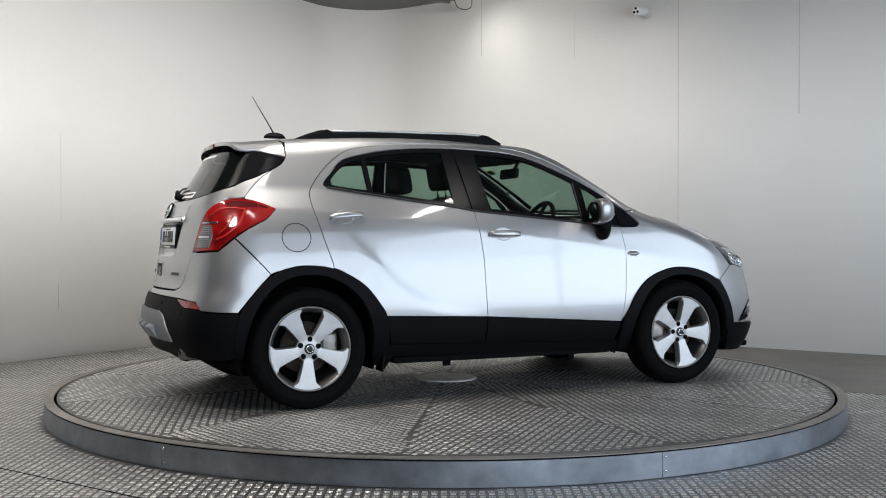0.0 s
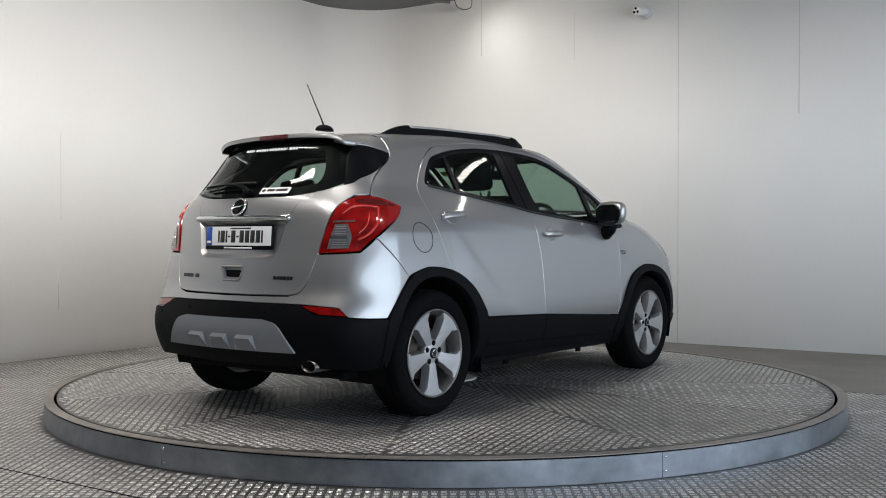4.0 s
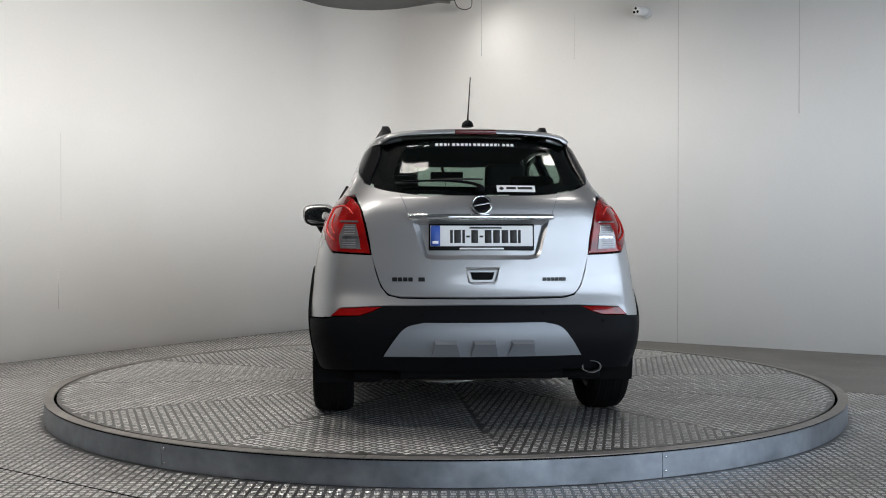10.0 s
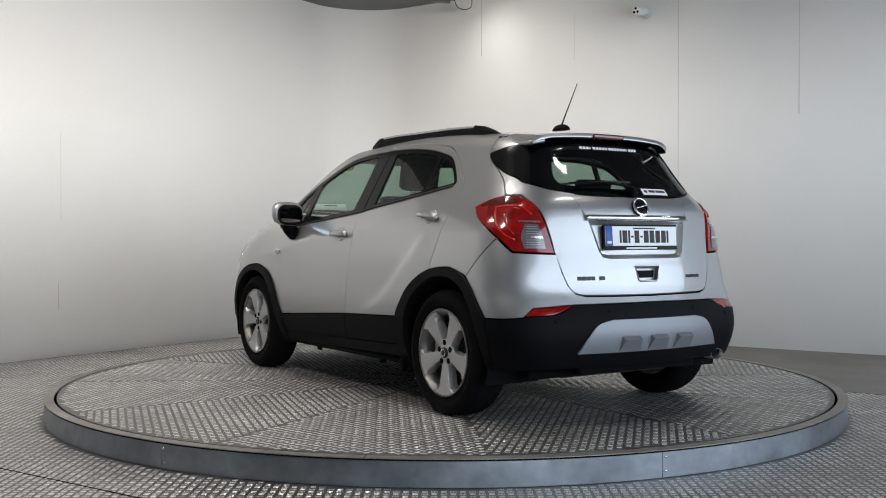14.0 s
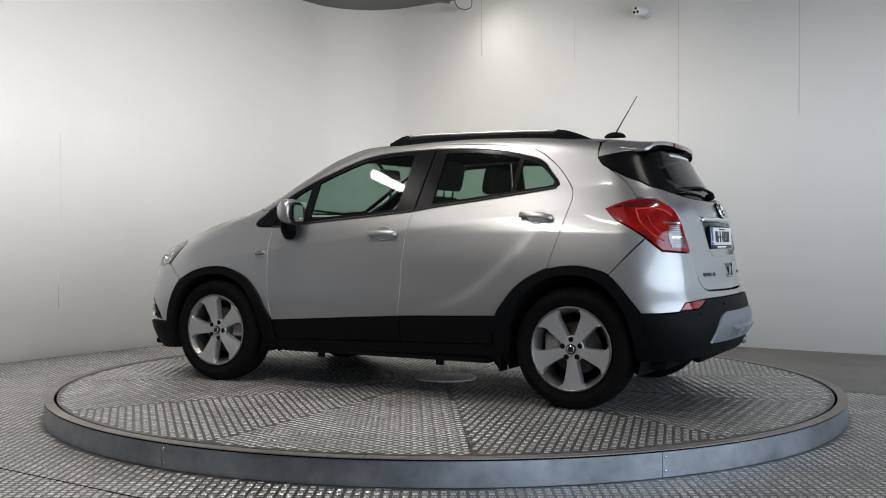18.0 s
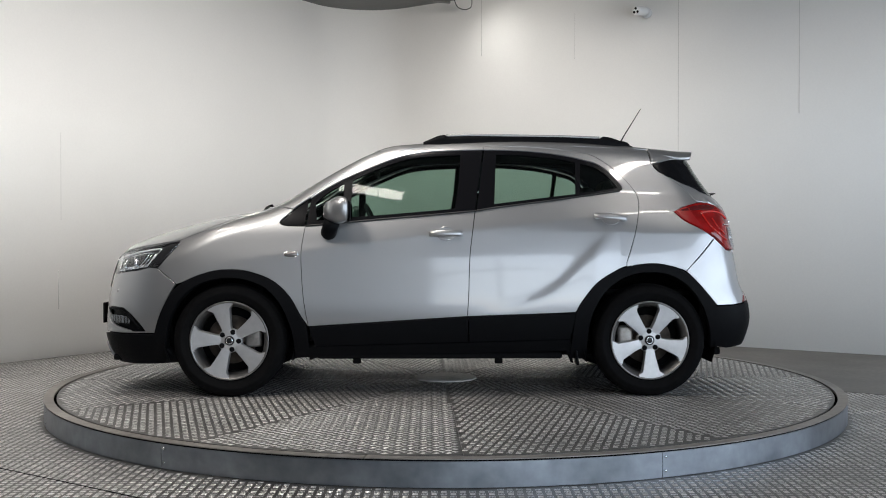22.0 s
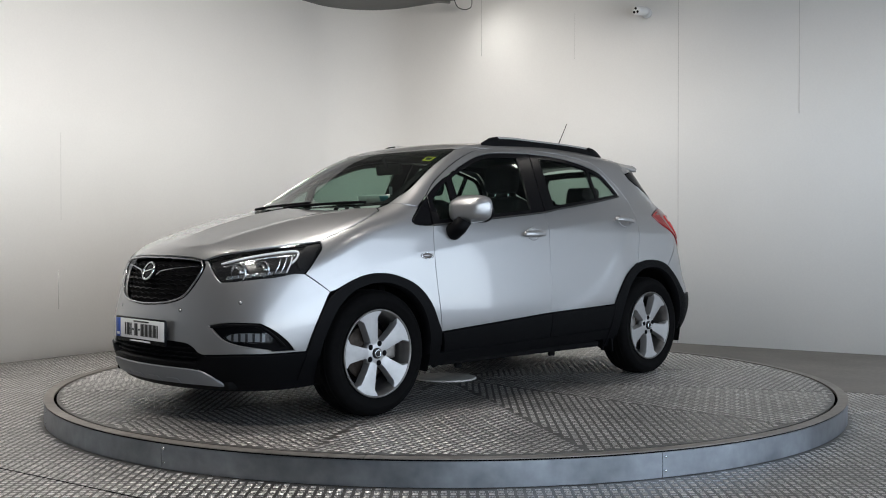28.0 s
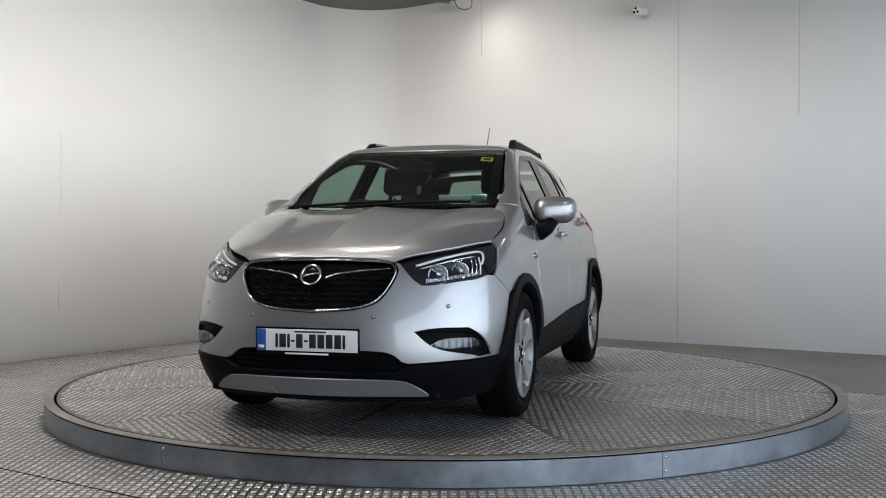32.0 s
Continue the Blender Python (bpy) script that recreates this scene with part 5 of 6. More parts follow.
# grille
GR_HALF = spline([(0.0, 0.617), (7.0, 0.622), (13.5, 0.634), (18.9, 0.666), (22.6, 0.740), (24.5, 0.808), (23.4, 0.842)]) + spline([(23.4, 0.842), (19.0, 0.851), (10.0, 0.857), (0.0, 0.858)])
GR = [p for i, p in enumerate(mirrored(GR_HALF)) if math.dist(p, mirrored(GR_HALF)[i - 1]) > 1e-3]
grille = panel("grille", "nose", GR, DARK, car, out=-0.045, thick=0, gap=-0.008, label="black radiator grille with a chrome frame")
part("grille_frame", tube(skin_line("nose", GR, 0.002), 0.0052, 8, closed=True), DARK_CHROME, grille, "chrome grille frame")
for i, z in enumerate(np.linspace(0.648, 0.826, 8)):
    wide = np.interp(z, [0.617, 0.634, 0.666, 0.74, 0.808, 0.842], [3, 12.5, 18.0, 22.0, 23.8, 23.0])
    run = [(a, z + 0.004 * math.cos(a * 1.35 + i * math.pi)) for a in np.linspace(-wide, wide, 60)]
    part("grille_bar", tube(skin_line("nose", run, -0.024), 0.0052, 6, flat=0.8), BLACK_PLASTIC if i % 2 else GLOSS_BLACK, grille)
for s in (1, -1):
    part("grille_wing", tube(skin_line("nose", [(s * a, b) for a, b in spline([(4.4, 0.770), (6.2, 0.786), (9.0, 0.796), (15.0, 0.808), (22.8, 0.818)])], 0.002), [0.009 - 0.006 * i / 24 for i in range(25)], 8, flat=0.7), DARK_CHROME, grille, "chrome wing of the grille bar")


def badge(p, nv, r, parent, label):
    """A round chrome ring with a slanted bar."""
    m = Matrix.Translation(p) @ Vector(nv).to_track_quat("Z", "Y").to_matrix().to_4x4()
    disc = part("badge", lathe([(r, -0.012), (r * 0.98, 0.004), (r * 0.5, 0.007), (0.0005, 0.008)], 40, m), GLOSS_BLACK, parent, label)
    ring = [m @ Vector((r * 0.93 * math.cos(q), r * 0.93 * math.sin(q), 0.006)) for q in (2 * math.pi * i / 40 for i in range(40))]
    part("ring", tube(ring, r * 0.12, 8, closed=True), CHROME, disc, "chrome ring")
    part("bar", boxed((r * 1.55, r * 0.15, 0.006), m @ pose(0, 0, 0.010, 0, 0, 12), 0.002), CHROME, disc)


pf = np.array(skin_line("nose", [(0, 0.783)], 0.008))
badge(Vector(pf[0]), skin_normal(pf)[0], 0.052, grille, "round chrome badge")
pr = np.array(skin_line("rear", [(0, 1.128)], 0.008))
badge(Vector(pr[0]), skin_normal(pr)[0], 0.052, tailgate, "round chrome badge")

# ---- the car's fittings ----
def side_frame_at(x, z, sgn, out=0.0):
    """A pose on the car's side: z outwards, x forwards."""
    p = np.array(skin_line("side", [(x, z)], out))
    n = skin_normal(np.array(skin_line("side", [(x, z)], 0.0)))[0]
    p, n = Vector((p[0][0], p[0][1] * sgn, p[0][2])), Vector((n[0], n[1] * sgn, n[2]))
    fwd = (Vector((1, 0, 0)) - n * n.x).normalized()
    up = n.cross(fwd)
    m = Matrix((fwd, up, n)).transposed().to_4x4()
    m.translation = p
    return m


def door_handle(x, z, sgn, owner, tilt):
    m = side_frame_at(x, z, sgn) @ pose(0, 0, 0, 0, 0, tilt * sgn)
    pts = [(-0.102, 0, 0.018), (-0.085, 0, 0.030), (-0.05, 0, 0.037), (0.0, 0, 0.040), (0.05, 0, 0.038), (0.085, 0, 0.032), (0.102, 0, 0.020)]
    bm = bmesh.new()
    rings = []
    for px, py, pz in pts:
        h = 0.0195 - 0.004 * abs(px) / 0.1
        rings.append([bm.verts.new(m @ Vector((px, py + h * math.cos(q), pz + 0.008 * math.sin(q)))) for q in (2 * math.pi * k / 12 for k in range(12))])
    for a, b in zip(rings, rings[1:]):
        for k in range(12):
            bm.faces.new((a[k], a[(k + 1) % 12], b[(k + 1) % 12], b[k]))
    bm.faces.new(rings[0])
    bm.faces.new(rings[-1][::-1])
    bmesh.ops.recalc_face_normals(bm, faces=bm.faces)
    handle = part("door_handle", bm, PAINT, owner, "silver pull handle")
    for px in (-0.082, 0.082):
        part("foot", boxed((0.028, 0.020, 0.034), m @ pose(px, 0, 0.013), 0.006), PAINT, handle)
    ring = [m @ Vector((0.054 * math.cos(q) - 0.004, 0.041 * math.sin(q) - 0.004 * sgn, -0.0012)) for q in (2 * math.pi * k / 36 for k in range(36))]
    part("cup_edge", tube(ring, 0.0035, 6, closed=True), PAINT, handle)
    cup = bmesh.new()
    c = cup.verts.new(m @ Vector((-0.004, -0.004 * sgn, 0.0012)))
    rim_v = [cup.verts.new(p + (m.to_3x3() @ Vector((0, 0, 0.0016)))) for p in ring]
    for k in range(36):
        cup.faces.new((c, rim_v[k], rim_v[(k + 1) % 36]))
    part("cup", cup, PAINT, handle, "shaded handle cup")


for i, sgn in enumerate((1, -1)):
    door_handle(0.012, 0.988, sgn, doors_f[i], 0.5)
    door_handle(-0.998, 1.083, sgn, doors_r[i], -5.0)
    m = side_frame_at(0.95, 0.866, sgn)
    bm = bmesh.new()
    bmesh.ops.create_uvsphere(bm, u_segments=20, v_segments=10, radius=1, matrix=m @ Matrix.Diagonal((0.044, 0.016, 0.010, 1)))
    lamp = part("side_repeater", bm, CLEAR_LENS, car, "small clear side indicator lamp")
    ring = [m @ Vector((0.045 * math.cos(q), 0.017 * math.sin(q), 0.001)) for q in (2 * math.pi * k / 28 for k in range(28))]
    part("bezel", tube(ring, 0.0028, 6, closed=True), CHROME, lamp)
    # door mirror: a painted shell, black foot, mirror glass
    ctr = Vector((0.668, 0.905 * sgn, 1.124))
    bm = bmesh.new()
    bmesh.ops.create_uvsphere(bm, u_segments=32, v_segments=20, radius=1)
    for v in bm.verts:
        x, y, z = v.co
        e = 0.50
        sx, sy, sz = (math.copysign(abs(q) ** e, q) for q in (x, y, z))
        back = sx < 0
        px = (0.060 if back else 0.072) * sx
        wide = 0.122 * (1 - 0.24 * max(sx, 0))
        py = wide * sy * (1.0 - 0.10 * (1 if sz < 0 else 0) * abs(sz))
        pz = (0.092 if sz > 0 else 0.074) * sz * (1 - 0.12 * (sy if sy > 0 else 0)) * (1 - 0.34 * max(sx, 0)) + 0.006 * sy
        v.co = Vector((px - 0.03 * sy, py * sgn, pz)) + ctr
    bmesh.ops.recalc_face_normals(bm, faces=bm.faces)
    mirror = part("door_mirror", bm, PAINT, doors_f[i], "silver door mirror on a black foot")
    bm = bmesh.new()
    bmesh.ops.create_uvsphere(bm, u_segments=24, v_segments=8, radius=1, matrix=Matrix.Translation(ctr + Vector((-0.064, 0, 0.0))) @ Matrix.Diagonal((0.012, 0.108, 0.074, 1)))
    for v in bm.verts:
        q = (v.co - ctr)
        q.y = math.copysign(min(abs(q.y) / 0.108, 1) ** 0.75 * 0.108, q.y)
        q.z = math.copysign(min(abs(q.z) / 0.069, 1) ** 0.75 * 0.069, q.z)
        q.x += -0.03 * q.y * sgn / 0.118
        v.co = ctr + q
    part("mirror_housing", bm, GLOSS_BLACK, mirror, "black housing behind the glass")
    bm = bmesh.new()
    bmesh.ops.create_circle(bm, cap_ends=True, segments=36, radius=1, matrix=Matrix.Translation(ctr + Vector((-0.0775, 0, 0))) @ pose(0, 0, 0, 0, 90, 0))
    for v in bm.verts:
        q = v.co - ctr
        r = math.hypot(q.y, q.z) or 1
        k = 1 / max((abs(q.y / r) ** 4 + abs(q.z / r) ** 4) ** 0.25, 1e-6)
        q.y, q.z = q.y * k * 0.088, q.z * k * 0.052
        q.x += -0.03 * q.y * sgn / 0.118
        v.co = ctr + q
    part("mirror_glass", bm, MIRROR, mirror, "mirror glass")
    part("mirror_foot", tube([(0.728, 0.785 * sgn, 1.000), (0.722, 0.830 * sgn, 1.000), (0.712, 0.858 * sgn, 1.025), (0.695, 0.885 * sgn, 1.075)], [0.050, 0.048, 0.048, 0.050], 16), BLACK_PLASTIC, mirror, "black plastic mirror foot")
    # roof rail: black carrier with a bright bar on top
    bm = bmesh.new()
    rows = []
    N = 60
    for k in range(N + 1):
        x = 0.150 - 1.360 * k / N
        y = np.interp(x, [-1.21, -1.05, 0.0, 0.15], [0.440, 0.462, 0.500, 0.505])
        base = project("top", np.array([[x, y]]))[0][2] - 0.006
        top = np.interp(x, [-1.21, -1.14, -1.06, -1.00, -0.985, -0.96, -0.75, -0.15, 0.0, 0.015, 0.06, 0.15], [1.555, 1.585, 1.612, 1.620, 1.606, 1.605, 1.613, 1.618, 1.612, 1.626, 1.616, 1.578])
        top = max(top, base + 0.004)
        w = np.interp(x, [-1.21, -1.1, 0.05, 0.15], [0.006, 0.026, 0.026, 0.006])
        rows.append([bm.verts.new(Vector((x, (y + dy * w) * sgn, z))) for dy, z in ((1, base - 0.008), (0.9, base + 0.6 * (top - base)), (0.6, top), (-0.6, top), (-0.9, base + 0.6 * (top - base)), (-1, base - 0.002))])
    for a, b in zip(rows, rows[1:]):
        for j in range(6):
            bm.faces.new((a[j], a[(j + 1) % 6], b[(j + 1) % 6], b[j]))
    bm.faces.new(rows[0])
    bm.faces.new(rows[-1][::-1])
    bmesh.ops.recalc_face_normals(bm, faces=bm.faces)
    rail = part("roof_rail", bm, BLACK_PLASTIC, car, "black roof rail with a bright metal bar", smooth=False)
    bar = [(x, np.interp(x, [-1.21, -1.05, 0.0, 0.15], [0.440, 0.462, 0.500, 0.505]) * sgn, np.interp(x, [-0.99, -0.75, -0.15, 0.01], [1.610, 1.618, 1.624, 1.619])) for x in np.linspace(0.005, -0.985, 30)]
    part("rail_bar", tube(bar, 0.013, 10, flat=0.75), ALLOY, rail, "bright metal bar")
# filler flap on the driver's side, drawn by its gap
ring = [(-1.300 + 0.083 * math.cos(q), 0.968 + 0.080 * math.sin(q)) for q in (2 * math.pi * k / 48 for k in range(48))]
part("filler_flap", tube([(x, -y, z) for x, y, z in skin_line("side", ring, 0.0)], 0.0026, 6, closed=True), SEAL, car, "round fuel filler flap gap")
# aerial
aerial = part("aerial", lathe([(0.036, 0.0), (0.034, 0.012), (0.026, 0.026), (0.013, 0.034), (0.0005, 0.036)], 20, pose(-1.205, 0, 1.600) @ Matrix.Diagonal((2.0, 0.95, 1, 1))), BLACK_PLASTIC, car, "thin black rod aerial on a black foot")
part("rod", tube([(-1.210, 0, 1.628), (-1.235, 0, 1.672), (-1.349, 0, 1.857)], [0.0055, 0.0042, 0.0026], 8), SEAL, aerial)


# number plates
def number_plate(name, m, parent, label, w=0.520, h=0.112):
    """A plate in a black holder, with bars for its characters. m: x to the right, y up, z outwards."""
    holder = part(name, boxed((w + 0.016, h + 0.022, 0.012), m @ pose(0, -0.003, 0), 0.004), GLOSS_BLACK, parent, label)
    part("plate", boxed((w, h - 0.008, 0.004), m @ pose(0, 0.003, 0.0075), 0.0015), PLATE_WHITE, holder)
    part("blue_band", boxed((0.048, h - 0.009, 0.0016), m @ pose(-w / 2 + 0.025, 0.003, 0.0100), 0.0005, 1), PLATE_BLUE, holder, "blue band")
    part("band_bar", boxed((0.030, 0.014, 0.0012), m @ pose(-w / 2 + 0.025, -0.030, 0.0110), 0.0003, 1), PLATE_WHITE, holder)
    x = -w / 2 + 0.098
    for wide, kind_ in ((0.016, 1), (0.040, 1), (0.016, 1), (0.022, 0), (0.040, 1), (0.022, 0), (0.040, 1), (0.040, 1), (0.040, 1), (0.040, 1), (0.016, 1)):
        part("character_bar", boxed((wide * 0.86, 0.066 if kind_ else 0.010, 0.0014), m @ pose(x + wide / 2, 0.0, 0.0100), 0.0004, 1), INK, holder)
        x += wide + 0.003
    part("caption_bar", boxed((0.165, 0.008, 0.0012), m @ pose(0.02, 0.044, 0.0100), 0.0003, 1), INK, holder)
    part("caption_bar", boxed((0.225, 0.008, 0.0012), m @ pose(0.0, -h / 2 - 0.005, 0.0065), 0.0003, 1), WHITE_VINYL, holder)


rear_m = Matrix(((0, 0, -1, -1.866), (-1, 0, 0, 0.0), (0, 1, 0, 0.972), (0, 0, 0, 1))) @ pose(0, 0, 0, -4, 0, 0)
number_plate("number_plate", rear_m, tailgate, "white rear number plate with dark bars in a black holder")
front_m = Matrix(((0, 0, 1, 2.262), (1, 0, 0, 0.0), (0, 1, 0, 0.474), (0, 0, 0, 1)))
number_plate("number_plate", front_m, front_bumper, "white front number plate with dark bars in a black holder")


# vinyl and lettering bars
def bars_on(kind_, runs, z, h, mat, parent, name, out, label=""):
    for a, b in runs:
        panel(name, kind_, [(a, z - h / 2), (b, z - h / 2), (b, z + h / 2), (a, z + h / 2)], mat, parent, out=out, thick=0.002, gap=0, grid=0.05, label=label)


bars_on("rear", [(0.215 - 0.0222 * i, 0.215 - 0.0222 * i - (0.006 if i in (3, 15) else 0.015 if i != 8 else 0.010)) for i in range(19)], 1.458, 0.013, WHITE_VINYL, rear_screen, "vinyl_bar", 0.001, "white vinyl lettering bar")
sticker = panel("sticker", "rear", [(-0.088, 1.203), (-0.290, 1.203), (-0.290, 1.236), (-0.088, 1.236)], WHITE_VINYL, rear_screen, out=0.001, thick=0.002, gap=0, label="white dealer sticker")
bars_on("rear", [(-0.138, -0.188), (-0.198, -0.275)], 1.221, 0.012, INK, sticker, "sticker_bar", 0.0035)
panel("sticker_mark", "rear", outline([(-0.098, 1.219), (-0.112, 1.228), (-0.127, 1.219)], [(-0.127, 1.219), (-0.112, 1.210), (-0.098, 1.219)]), INK, sticker, out=0.0035, thick=0.001, gap=0)
bars_on("rear", [(0.452, 0.428), (0.424, 0.402), (0.398, 0.376), (0.372, 0.350), (0.322, 0.290)], 0.757, 0.020, LAMP_BLACK, tailgate, "model_badge_bar", 0.004, "dark chrome badge bar")
bars_on("rear", [(-0.306, -0.326), (-0.329, -0.347), (-0.350, -0.368), (-0.371, -0.389), (-0.392, -0.408), (-0.411, -0.428)], 0.757, 0.017, LAMP_BLACK, tailgate, "engine_badge_bar", 0.004, "dark chrome badge bar")
panel("yellow_sticker", "top", [(0.556, 0.425), (0.606, 0.425), (0.606, 0.500), (0.556, 0.500)], YELLOW_VINYL, windscreen, out=-0.012, thick=0.002, gap=0, label="yellow club sticker")
panel("sticker_bar", "top", [(0.568, 0.440), (0.596, 0.440), (0.596, 0.485), (0.568, 0.485)], INK, windscreen, out=-0.0105, thick=0.001, gap=0)
# wipers
wiper = part("rear_wiper", tube(skin_line("rear", spline([(0.0, 1.215), (0.06, 1.232), (0.20, 1.243), (0.40, 1.238)]), 0.026), [0.016 - 0.009 * i / 18 for i in range(19)], 8, flat=0.6), BLACK_PLASTIC, tailgate, "black rear wiper")
part("blade", tube(skin_line("rear", spline([(-0.02, 1.262), (0.15, 1.262), (0.43, 1.242)]), 0.010), 0.006, 6), SEAL, wiper)
part("cap", lathe([(0.022, -0.03), (0.022, 0.02), (0.012, 0.03), (0.0005, 0.031)], 16, pose(-1.800, 0, 1.212, 0, -70, 0)), BLACK_PLASTIC, wiper)
for y0, y1 in ((-0.10, 0.50), (-0.52, 0.05)):
    w = part("front_wiper", tube([(x, y, z) for x, y, z in skin_line("top", spline([(1.262 - 0.30 * y0 * y0, y0), (1.205 - 0.25 * ((y0 + y1) / 2) ** 2, (y0 + y1) / 2), (1.175 - 0.25 * y1 * y1, y1)]), 0.008)], 0.008, 8), BLACK_PLASTIC, car, "black windscreen wiper")

# wheels
def wheel(x, y, spin, sgn):
    """Alloy wheel with five broad wedge spokes. Its own space: x forwards, z up, y outwards."""
    R, RIM = 0.343, 0.232
    m = pose(x, y, 0.342)
    hub = thing("wheel", "five-spoke silver alloy wheel with a black tyre", "")
    hub.parent = car
    hub.matrix_local = m
    turn_y = Matrix.Rotation(radians(-90), 4, "X")
    face = Matrix.Diagonal((1, sgn, 1, 1))

    def put(name, bm, mat, label="", smooth=True, owner=None):
        bmesh.ops.transform(bm, matrix=face, verts=bm.verts)
        bmesh.ops.recalc_face_normals(bm, faces=bm.faces)
        return part(name, bm, mat, owner or hub, label, smooth)

    # z of the lathe becomes y outwards
    tyre = put("tyre", lathe([(0.226, -0.170), (0.245, -0.196), (0.285, -0.208), (0.318, -0.203), (0.334, -0.188), (0.3405, -0.160), (0.343, -0.130), (0.3435, -0.098), (0.343, -0.066), (0.3405, -0.036), (0.334, -0.010), (0.318, 0.006), (0.300, 0.0105), (0.296, 0.0125), (0.285, 0.0125), (0.282, 0.0105), (0.262, 0.007), (0.245, -0.002), (0.236, -0.012), (0.226, -0.022)], 96, turn_y, True), RUBBER, "black tyre")
    for d in (-0.160, -0.120, -0.076, -0.036):
        put("groove", lathe([(0.3442 - 0.002 * (d in (-0.160, -0.036)), d - 0.0035), (0.3446 - 0.002 * (d in (-0.160, -0.036)), d), (0.3442 - 0.002 * (d in (-0.160, -0.036)), d + 0.0035), (0.33, d)], 96, turn_y, True), DARK, "", True, tyre)
    put("rim", lathe([(0.200, -0.165), (0.226, -0.172), (0.232, -0.165), (0.218, -0.150), (0.212, -0.060), (0.218, -0.030), (0.232, -0.012), (0.239, -0.004), (0.241, 0.003), (0.237, 0.007), (0.231, 0.006), (0.226, -0.002), (0.214, -0.016), (0.206, -0.040), (0.204, -0.100), (0.196, -0.150)], 72, turn_y, True), ALLOY_RIM, "grey alloy rim")
    put("brake_disc", lathe([(0.148, -0.112), (0.148, -0.090), (0.080, -0.090), (0.075, -0.070), (0.0005, -0.070), (0.0005, -0.112)], 48, turn_y), RUST, "worn brake disc")
    put("brake_drum_cover", lathe([(0.196, -0.150), (0.196, -0.135), (0.0005, -0.128), (0.0005, -0.155)], 40, turn_y), DARK)
    cal = boxed((0.10, 0.07, 0.13), pose(-0.135 if x > 0 else 0.135, -0.095, 0.02), 0.02)
    put("caliper", cal, STEEL, "grey brake caliper")
    for k in range(5):
        a = radians(spin + 72 * k)
        bm = bmesh.new()
        rows = []
        for r, half, d in ((0.030, 0.0200, -0.014), (0.060, 0.0290, -0.012), (0.080, 0.0300, -0.009), (0.110, 0.0350, -0.006), (0.150, 0.0440, -0.003), (0.186, 0.0520, -0.001), (0.204, 0.0600, 0.0005), (0.218, 0.0760, 0.0015), (0.231, 0.0860, 0.0025)):
            row = []
            for t, dep in ((-1.0, -0.055), (-1.0, -0.008), (-0.93, -0.001), (-0.4, 0.0), (0.4, 0.0), (0.93, -0.001), (1.0, -0.008), (1.0, -0.055)):
                tt = t * half
                rr = math.sqrt(max(r * r - tt * tt, 1e-6)) if r > 0.2 else r
                row.append(bm.verts.new((rr * math.cos(a) - tt * math.sin(a), d + dep, rr * math.sin(a) + tt * math.cos(a))))
            rows.append(row)
        for p, q in zip(rows, rows[1:]):
            for j in range(7):
                bm.faces.new((p[j], p[j + 1], q[j + 1], q[j]))
        bm.faces.new(rows[0])
        put("spoke", bm, ALLOY, "", True).data.set_sharp_from_angle(angle=radians(35))
        b = a + radians(36)
        put("bolt", lathe([(0.0155, -0.02), (0.0155, 0.0), (0.0005, 0.0005)], 16, pose(0.055 * math.cos(b), -0.0105, 0.055 * math.sin(b)) @ turn_y), DARK, "dark wheel bolt")
    put("hub_face", lathe([(0.074, -0.055), (0.074, -0.016), (0.068, -0.0125), (0.0005, -0.0125)], 40, turn_y), ALLOY)
    put("centre_cap", lathe([(0.030, -0.013), (0.029, -0.004), (0.026, -0.002), (0.0005, -0.001)], 28, turn_y), LAMP_BLACK, "dark round centre cap")
    ringp = [(0.019 * math.cos(q), -0.001, 0.019 * math.sin(q)) for q in (2 * math.pi * k / 24 for k in range(24))]
    put("cap_ring", tube(ringp, 0.0028, 6, closed=True), CHROME)
    return hub


WHEELS = ((1.323, 0.852, 3, 1), (-1.232, 0.852, 51, 1), (1.323, -0.852, 68, -1), (-1.232, -0.852, 50, -1))
for x, y, spin, sgn in WHEELS:
    wheel(x, y, spin, sgn)
    # the liner of the wheel house
    bm = bmesh.new()
    prev = None
    for k in range(25):
        a = radians(-20 + 220 * k / 24)
        rr = 0.395 if x > 0 else 0.405
        row = [bm.verts.new((x + rr * math.cos(a), w * sgn, 0.345 + rr * math.sin(a))) for w in (0.845, 0.60, 0.50)] + [bm.verts.new((x + 0.02 * math.cos(a), 0.50 * sgn, 0.345 + 0.02 * math.sin(a)))]
        if prev:
            for j in range(3):
                bm.faces.new((prev[j], prev[j + 1], row[j + 1], row[j]))
        prev = row
    part("wheel_house", bm, DARK, car, "black wheel house liner")

# underside
part("floor_pan", boxed((3.55, 1.30, 0.05), pose(0.05, 0, 0.255), 0.02), DARK, car, "dark underbody")
part("floor_pan", boxed((1.50, 1.60, 0.04), pose(0.045, 0, 0.245), 0.015), DARK, car)
part("rear_beam", boxed((0.12, 1.25, 0.10), pose(-1.15, 0, 0.27), 0.03), DARK, car, "dark rear axle beam")
part("silencer", tube([(-1.62, 0.35, 0.275), (-1.62, -0.40, 0.275)], 0.085, 16, flat=0.75), RUST, car, "rusty silencer box")
part("exhaust_pipe", tube(spline([(0.6, -0.1, 0.20), (-0.6, -0.15, 0.20), (-1.2, -0.3, 0.24), (-1.60, -0.40, 0.27)]), 0.028, 10), RUST, car, "rusty exhaust pipe")
